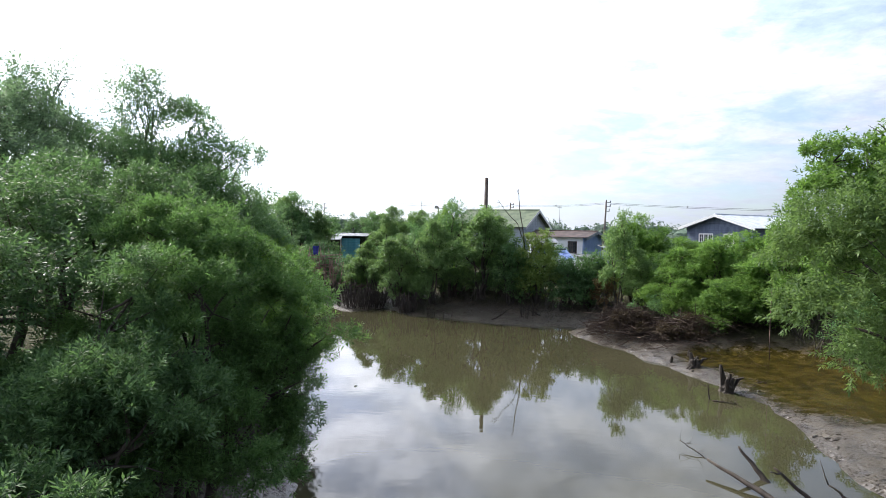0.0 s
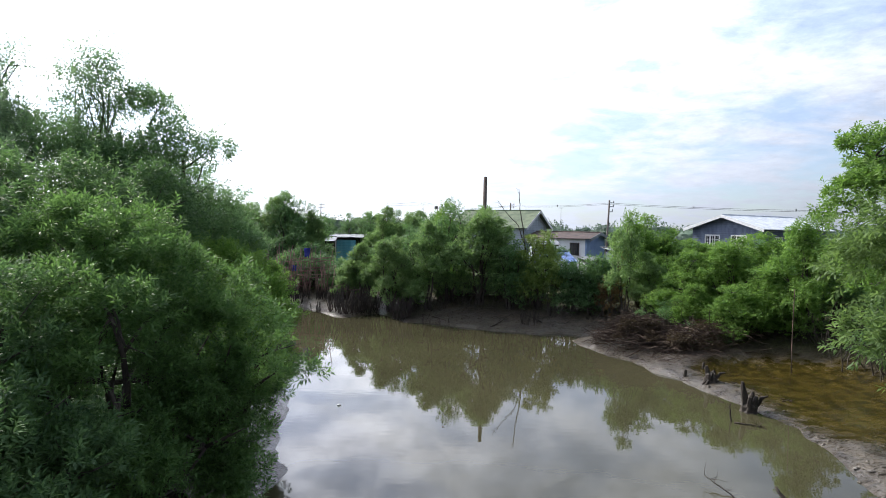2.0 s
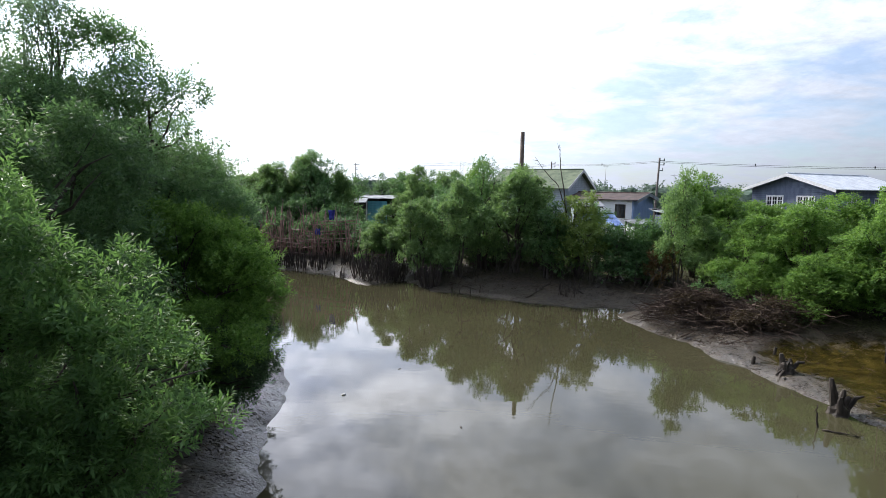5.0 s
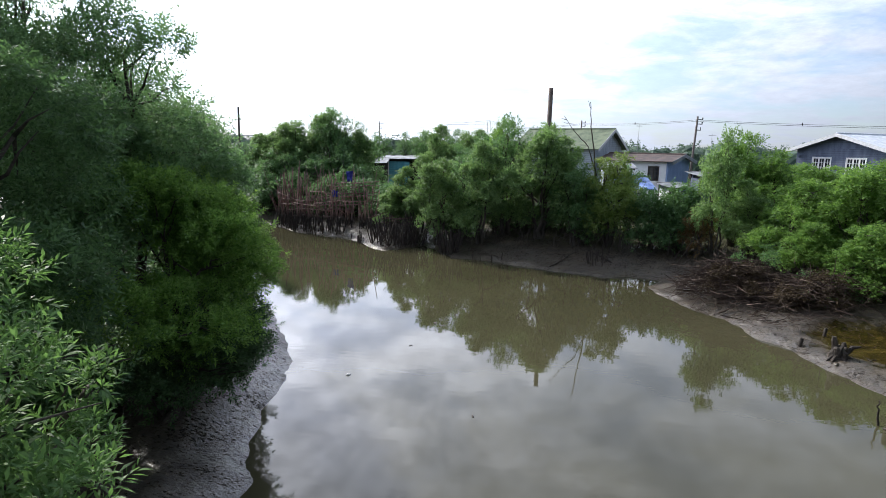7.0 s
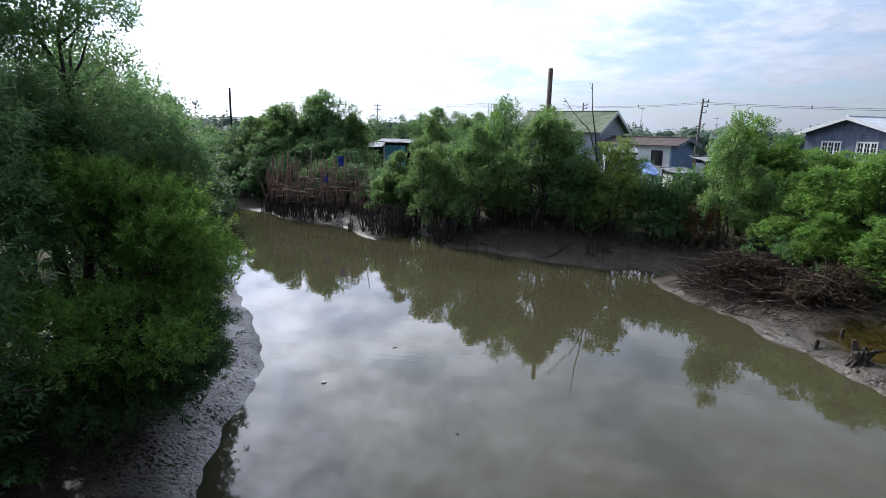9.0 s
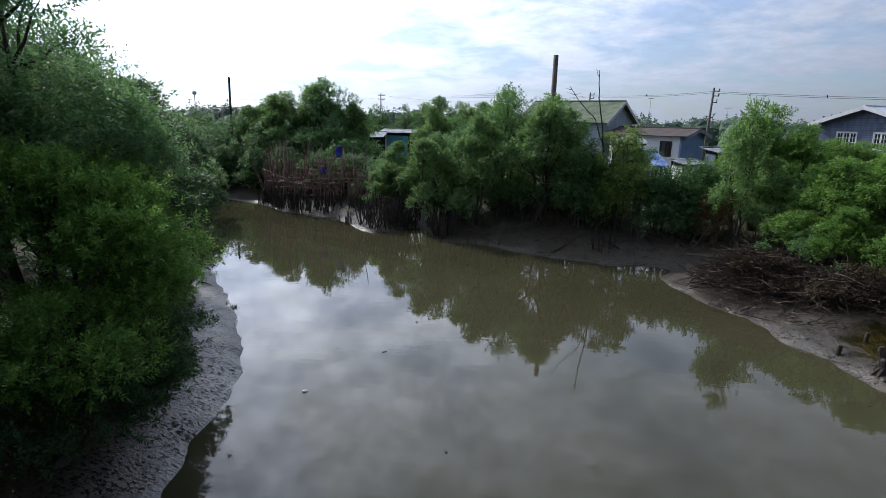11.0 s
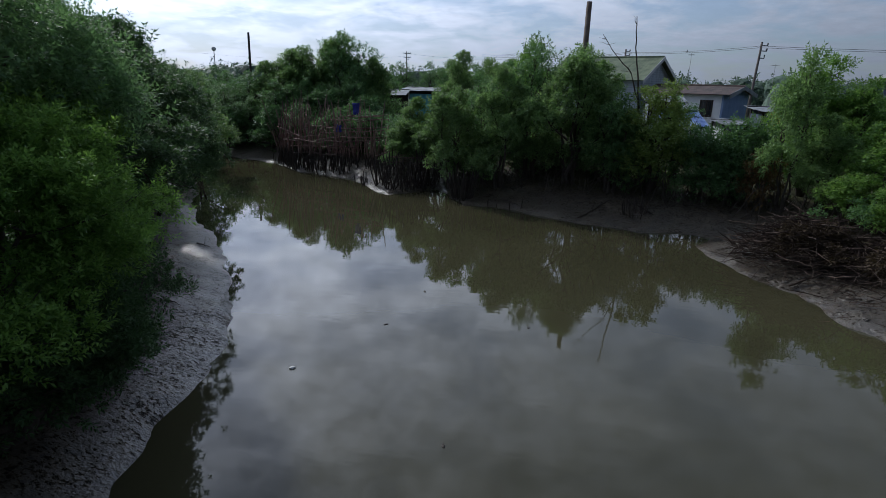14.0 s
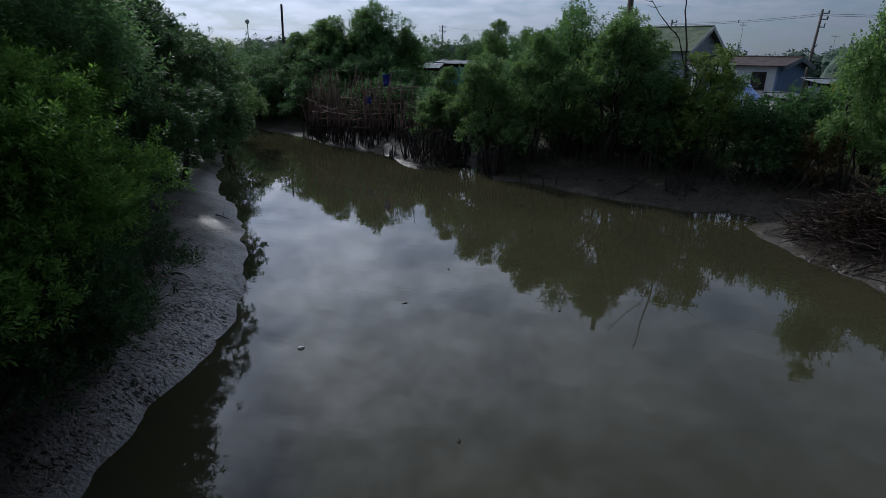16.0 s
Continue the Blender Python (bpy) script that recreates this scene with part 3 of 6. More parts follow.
def wood_mesh(name, seed, lobes, base, thick, stems=3, twigs=5, material=None):
    """Tapered stems from the foot, limbs to every lobe, and twigs inside the lobes."""
    rng = random.Random(seed)
    s = Shape()
    base = Vector(base)
    top = sum((Vector(l[:3]) for l in lobes), Vector()) / len(lobes)
    forks = []
    for i in range(stems):
        t = 2 * math.pi * (i + rng.random() * 0.6) / stems
        foot = base + Vector((math.cos(t), math.sin(t), 0)) * thick * 1.4 * (stems > 1)
        head = base.lerp(top, rng.uniform(0.5, 0.75)) + Vector((math.cos(t), math.sin(t), 0)) * (top - base).length * 0.14 * (stems > 1)
        pts = bent(rng, foot - Vector((0, 0, 0.3)), head, 5, (head - foot).length * 0.05)
        s.tube(pts, [thick * (1.25 - 0.14 * k) for k in range(6)], 8)
        forks.append(pts)
    for l in lobes:
        c, rad = Vector(l[:3]), Vector(l[3:])
        src = min((p for pts in forks for p in pts[2:]), key=lambda p: (p - c).length + 0.6 * max(0, p.z - c.z))
        pts = bent(rng, src, c, 4, (c - src).length * 0.08)
        r0 = thick * 0.62
        s.tube(pts, [r0 * (1 - 0.17 * k) for k in range(5)], 6)
        for _ in range(twigs):
            d = Vector((rng.gauss(0, 1), rng.gauss(0, 1), rng.gauss(0.4, 0.9))).normalized()
            tip = c + Vector((d.x * rad.x, d.y * rad.y, d.z * rad.z)) * rng.uniform(0.75, 1.0)
            mid = pts[rng.choice((2, 3, 4))]
            s.tube(bent(rng, mid, tip, 3, (tip - mid).length * 0.08), [r0 * 0.42, r0 * 0.3, r0 * 0.18, r0 * 0.07], 5)
    return s.mesh(name, material or BARK, True)


def grown_tree(label, x, y, lobes, leaves, material, seed, thick=0.11, stems=3, group="", category="mangrove tree", **kw):
    """A tree of its own shape; lobes in world places."""
    z = gz(x, y)
    loc = [(l[0] - x, l[1] - y, l[2] - z, l[3], l[4] if len(l) > 4 else l[3], l[5] if len(l) > 5 else l[3] * 0.8) for l in lobes]
    t = thing("mangrove_tree", label, category, pose(x, y, z), group)
    part("trunk", wood_mesh("trunk", seed, loc, (0, 0, 0), thick, stems), t)
    part("crown", leaf_mesh("crown", seed, loc, leaves, material, **kw), t)
    return t


def round_lobes(seed, high, wide, n, low=0.22, squash=0.8):
    """Lobes that fill a rounded crown of that height and half width."""
    rng = random.Random(seed)
    res = []
    for i in range(n):
        a = 2.4 * i + rng.random()
        f = (i + 0.5) / n
        z = high * (low + (0.9 - low) * f)
        reach = wide * 0.62 * math.sin(math.pi * min(0.97, 0.36 + 0.58 * f)) ** 0.8 * rng.uniform(0.65, 1.1)
        r = wide * rng.uniform(0.40, 0.56) * (1.0 - 0.35 * f)
        res.append((math.cos(a) * reach, math.sin(a) * reach, z, r, r, r * squash))
    res.append((0, 0, high * 0.55, wide * 0.6, wide * 0.6, high * 0.28))
    return res


# the tall willowy trees on the near bank
NEAR_KW = dict(length=0.092, width=0.024, per=18, reach=0.22, sag=0.0, lift=0.7, clumps=10, core=0.045, tight=0.8)
grown_tree("leaning mangrove with narrow grey-green leaves overhanging the creek", -4.6, 11.0,
           [(-2.5, 10.5, 4.1, 1.2, 0.75, 0.95), (-2.7, 10.2, 3.1, 1.0, 1.0, 0.9), (-3.9, 10.0, 4.9, 1.2, 1.2, 0.85), (-4.7, 10.9, 5.4, 1.4, 1.0, 0.9), (-3.4, 10.8, 5.0, 1.1, 0.7, 0.8),
            (-3.3, 10.9, 2.5, 1.0, 1.0, 0.8), (-2.8, 9.1, 2.6, 0.9, 0.9, 0.8), (-4.2, 9.2, 3.7, 1.2, 1.1, 0.9), (-5.4, 10.2, 4.3, 1.3, 1.2, 1.0), (-5.6, 13.2, 4.3, 1.1, 1.1, 0.8), (-4.2, 8.4, 2.4, 1.1, 1.1, 0.8), (-2.15, 10.6, 3.85, 0.62, 0.6, 0.55), (-2.65, 10.6, 3.0, 0.68, 0.6, 0.65),
            (-2.04, 11.30, 4.30, 0.15, 0.20, 0.12), (-2.19, 11.40, 3.77, 0.20, 0.22, 0.14), (-2.49, 10.40, 1.89, 0.60, 0.60, 0.60), (-4.99, 11.20, 5.70, 1.00, 0.90, 0.70)],
           140000, LEAF_NEAR, 11, **NEAR_KW)
grown_tree("low bushy mangrove with narrow fresh green leaves", -5.2, 6.8,
           [(-4.2, 7.5, 3.75, 0.9, 1.0, 0.7), (-3.5, 7.3, 3.4, 0.8, 0.9, 0.7), (-4.8, 8.2, 3.3, 1.2, 1.2, 0.9), (-3.6, 5.6, 3.0, 0.9, 0.9, 0.7), (-4.2, 6.4, 2.6, 1.1, 1.1, 0.8), (-6.2, 7.6, 3.9, 1.0, 1.1, 0.8), (-6.9, 9.4, 3.7, 1.2, 1.0, 0.9), (-6.3, 9.0, 2.5, 1.1, 0.9, 0.8), (-3.68, 7.90, 3.85, 0.85, 0.85, 0.68), (-4.20, 8.60, 5.00, 0.62, 0.60, 0.50), (-3.22, 8.20, 3.54, 0.50, 0.50, 0.50)],
           84000, LEAF_SHADE, 12, **NEAR_KW)
grown_tree("dense mangrove with fresh green shoots on the mud bank", -6.4, 18.6,
           [(-5.1, 18.0, 3.7, 1.5, 1.5, 1.1), (-5.55, 19.5, 3.5, 1.3, 1.4, 1.0), (-4.7, 17.0, 2.8, 1.1, 1.1, 0.9), (-6.1, 18.4, 4.6, 1.5, 1.5, 1.0), (-6.0, 20.5, 3.0, 1.1, 1.2, 0.9), (-6.7, 20.3, 4.3, 1.4, 1.4, 1.0), (-5.4, 16.2, 3.0, 1.1, 1.1, 0.8)],
           95000, LEAF_GREEN, 13, length=0.09, width=0.034, per=16, reach=0.22, sag=0.0, lift=0.7, clumps=8)
# lower foliage of the tree above, its shade put into darker leaves
grown_tree("low mangrove bush in shade-darkened leaf drooping over the wet mud", -5.9, 17.6,
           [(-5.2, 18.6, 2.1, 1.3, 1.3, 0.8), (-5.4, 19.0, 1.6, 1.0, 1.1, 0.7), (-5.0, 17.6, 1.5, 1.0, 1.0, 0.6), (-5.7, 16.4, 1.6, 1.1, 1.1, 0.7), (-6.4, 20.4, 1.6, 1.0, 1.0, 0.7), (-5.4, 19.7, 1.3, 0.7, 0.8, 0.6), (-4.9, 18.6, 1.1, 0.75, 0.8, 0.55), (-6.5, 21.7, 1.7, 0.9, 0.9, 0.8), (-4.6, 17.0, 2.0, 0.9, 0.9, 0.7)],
           48000, LEAF_DEEP_SHADE, 23, length=0.09, width=0.034, per=16, reach=0.22, sag=0.0, lift=0.7, clumps=8)
grown_tree("tall airy mangrove with grey-green leaves and thin top", -8.6, 20.2,
           [(-7.5, 19.4, 7.8, 1.4, 1.2, 1.2), (-8.7, 19.8, 9.0, 1.2, 1.2, 1.0), (-6.9, 19.3, 6.2, 1.4, 1.4, 1.2), (-9.6, 19.0, 7.8, 1.1, 1.1, 0.9), (-8.6, 18.6, 6.6, 1.8, 1.7, 1.3), (-7.5, 18.2, 4.9, 1.7, 1.7, 1.2), (-9.9, 18.2, 7.4, 1.7, 1.7, 1.2), (-7.2, 21.2, 5.2, 1.6, 1.6, 1.3), (-9.0, 21.8, 6.9, 1.4, 1.4, 1.1)],
           110000, LEAF_TALL, 14, length=0.13, width=0.046, tri=True, thick=0.15, per=16, reach=0.42, lift=0.7, clumps=13)
grown_tree("slender pale mangrove with sparse feathery top", -10.2, 19.6,
           [(-10.3, 19.3, 9.6, 0.95, 0.95, 1.1), (-10.0, 19.2, 10.7, 0.65, 0.65, 0.7), (-10.9, 19.6, 10.2, 0.6, 0.6, 0.6), (-9.5, 19.0, 9.9, 0.55, 0.55, 0.6), (-10.2, 19.4, 8.2, 1.1, 1.1, 1.0)],
           9500, LEAF_HAZED, 15, length=0.13, width=0.046, tri=True, thick=0.08, stems=1, per=14, reach=0.5, inner=0.1, clumps=13)
grown_tree("tall mangrove in deep grey-green leaf among thicket", -13.2, 17.0,
           [(-12.5, 17.0, 8.2, 1.7), (-13.6, 18.6, 9.4, 1.1), (-11.2, 16.0, 6.9, 1.7), (-13.2, 15.0, 7.6, 1.9), (-10.6, 14.5, 5.9, 1.7), (-12.2, 13.0, 6.3, 1.7), (-11.4, 17.8, 5.6, 1.7), (-14.2, 17.0, 7.6, 1.8), (-11.53, 18.60, 8.12, 1.00, 1.00, 0.80), (-13.38, 17.80, 9.12, 1.10, 1.10, 0.88), (-11.74, 19.50, 8.89, 0.90, 0.90, 0.72), (-12.55, 19.00, 8.62, 1.00, 1.00, 0.80), (-14.07, 18.50, 9.87, 0.90, 0.90, 0.72), (-13.30, 18.50, 8.89, 1.10, 1.10, 0.88)],
           76000, LEAF_HAZED, 16, length=0.13, width=0.048, tri=True, thick=0.15, per=16, reach=0.42, lift=0.7, clumps=13)
grown_tree("slender pale mangrove with sparse feathery top", -13.7, 19.6,
           [(-13.7, 19.6, 10.1, 0.9, 0.9, 0.9), (-14.3, 19.4, 10.7, 0.6, 0.6, 0.6), (-13.1, 19.8, 10.9, 0.6, 0.6, 0.6), (-13.6, 19.5, 8.8, 1.1, 1.1, 0.9)],
           8500, LEAF_HAZED, 17, length=0.13, width=0.046, tri=True, thick=0.08, stems=1, per=14, reach=0.5, inner=0.1, clumps=13)
grown_tree("spreading mangrove with mixed grey-green foliage", -8.0, 13.2,
           [(-7.2, 13.6, 6.1, 1.5), (-6.1, 15.0, 6.3, 1.3), (-8.6, 12.6, 6.2, 1.6), (-6.4, 12.5, 5.0, 1.4), (-7.5, 10.6, 5.6, 1.5), (-6.4, 9.0, 4.9, 1.3), (-9.0, 9.2, 6.0, 1.7), (-6.8, 15.8, 4.6, 1.6), (-5.6, 14.2, 4.2, 1.3), (-7.6, 7.2, 5.0, 1.5), (-5.1, 14.8, 2.9, 0.9)],
           90000, LEAF_SHADE, 18, length=0.13, width=0.042, tri=True, thick=0.14, per=15, reach=0.3, lift=0.7, clumps=10)
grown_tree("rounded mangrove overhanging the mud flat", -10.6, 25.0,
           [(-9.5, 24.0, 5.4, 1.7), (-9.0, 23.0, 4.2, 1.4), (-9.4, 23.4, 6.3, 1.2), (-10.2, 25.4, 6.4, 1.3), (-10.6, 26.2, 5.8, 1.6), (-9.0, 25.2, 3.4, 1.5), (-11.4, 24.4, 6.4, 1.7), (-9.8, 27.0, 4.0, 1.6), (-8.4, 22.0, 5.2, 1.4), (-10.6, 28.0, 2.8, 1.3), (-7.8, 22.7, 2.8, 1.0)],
           80000, LEAF_DEEP_SHADE, 19, length=0.14, width=0.06, tri=True)
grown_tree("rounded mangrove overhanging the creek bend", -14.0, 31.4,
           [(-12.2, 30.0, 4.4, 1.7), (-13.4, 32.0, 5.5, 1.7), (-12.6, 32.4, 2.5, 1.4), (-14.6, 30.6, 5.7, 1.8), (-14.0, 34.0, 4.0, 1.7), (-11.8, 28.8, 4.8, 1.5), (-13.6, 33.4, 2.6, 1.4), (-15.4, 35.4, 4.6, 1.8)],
           55000, LEAF_DEEP_SHADE, 20, length=0.16, width=0.07, tri=True)
# trees over the spit
grown_tree("broad fresh green tree behind the algae pool", 16.4, 19.0,
           [(11.9, 18.6, 7.0, 1.1), (12.5, 19.0, 8.4, 1.0), (12.3, 18.2, 5.4, 1.2), (13.6, 18.4, 6.6, 1.5), (13.9, 19.4, 8.4, 1.3), (15.0, 19.8, 9.2, 1.3), (14.2, 17.6, 5.0, 1.5), (15.4, 18.4, 7.4, 1.8), (16.6, 20.2, 8.6, 1.6), (17.0, 18.0, 6.4, 1.9), (15.2, 17.2, 3.4, 1.4), (16.6, 17.0, 8.4, 1.6), (14.2, 20.4, 5.6, 1.5)],
           80000, LEAF_BRIGHT, 21, tri=True, length=0.15, width=0.064, thick=0.15)
grown_tree("drooping willowy mangrove leaning over the water", 10.6, 9.6,
           [(7.40, 10.4, 4.5, 1.25, 1.2, 1.1), (7.60, 10.8, 5.8, 1.2, 1.1, 1.0), (8.70, 10.2, 6.6, 1.2, 1.2, 0.9), (8.60, 10.6, 3.9, 1.2, 1.1, 0.9), (9.70, 10.4, 5.4, 1.4, 1.3, 1.1), (8.90, 9.4, 5.2, 1.2, 1.1, 1.0), (10.10, 9.6, 7.2, 1.4, 1.3, 1.0), (10.70, 10.6, 4.2, 1.3, 1.2, 1.0)],
           78000, LEAF_SUNNY, 22, thick=0.12, stems=2, length=0.10, width=0.033, per=18, reach=0.26, sag=0.2, clumps=9)

# one of each kind for the far bank, and copies of them
KINDS = {}


def kind_of(key, high, wide, lobes, leaves, material, seed, label, low=0.16, thick=0.09, **kw):
    lob = round_lobes(seed, high, wide, lobes, low)
    KINDS[key] = (high, wide, wood_mesh("trunk", seed, lob, (0, 0, 0), thick, 4, 4), leaf_mesh("crown", seed, lob, leaves, material, **kw), label)


MID = dict(length=0.16, width=0.085, per=10, reach=0.3, clumps=9, lift=0.7, tri=True, core=0.3, under=0.5)
kind_of("grey_a", 6.0, 2.3, 8, 21000, LEAF_GREY, 31, "rounded grey-green mangrove rooted in the mud bank", **MID)
kind_of("grey_b", 6.0, 2.3, 8, 21000, LEAF_GREY, 32, "rounded grey-green mangrove rooted in the mud bank", **MID)
kind_of("green", 6.0, 2.3, 8, 21000, LEAF_BRIGHT, 33, "bushy fresh green mangrove on the mud bank", **MID)
kind_of("dark", 6.0, 2.3, 9, 9500, LEAF_DARK, 34, "dark green mangrove behind the creek bank", **MID)
kind_of("yellow", 6.0, 2.3, 11, 15000, LEAF_YELLOW, 35, "yellowish-green mangrove on the creek bank", **MID)
kind_of("thin", 6.0, 1.4, 9, 7500, LEAF_GREY, 36, "slender sparse mangrove sapling above the bank thicket", thick=0.05, **MID)
kind_of("dry", 3.0, 1.7, 8, 4200, LEAF_RUST, 38, "low bank shrub with withered rust-brown leaves", 0.08, **MID)
kind_of("shrub", 3.0, 1.7, 10, 7500, LEAF_DARK, 37, "low dark green bank shrub", 0.08, **MID)


def plant(key, x, y, top, wide, turn, group="trees on the creek bank"):
    high, w0, trunk, crown, label = KINDS[key]
    z = gz(x, y)
    sz, sx = (top - z) / high, wide / w0
    t = thing("bank_shrub" if key in ("shrub", "dry") else "mangrove_tree", label, "shrub" if key in ("shrub", "dry") else "mangrove tree", pose(x, y, z - 0.05, 0, 0, turn) @ Matrix.Diagonal((sx, sx, sz, 1)), group)
    part("trunk", trunk, t)
    part("crown", crown, t)


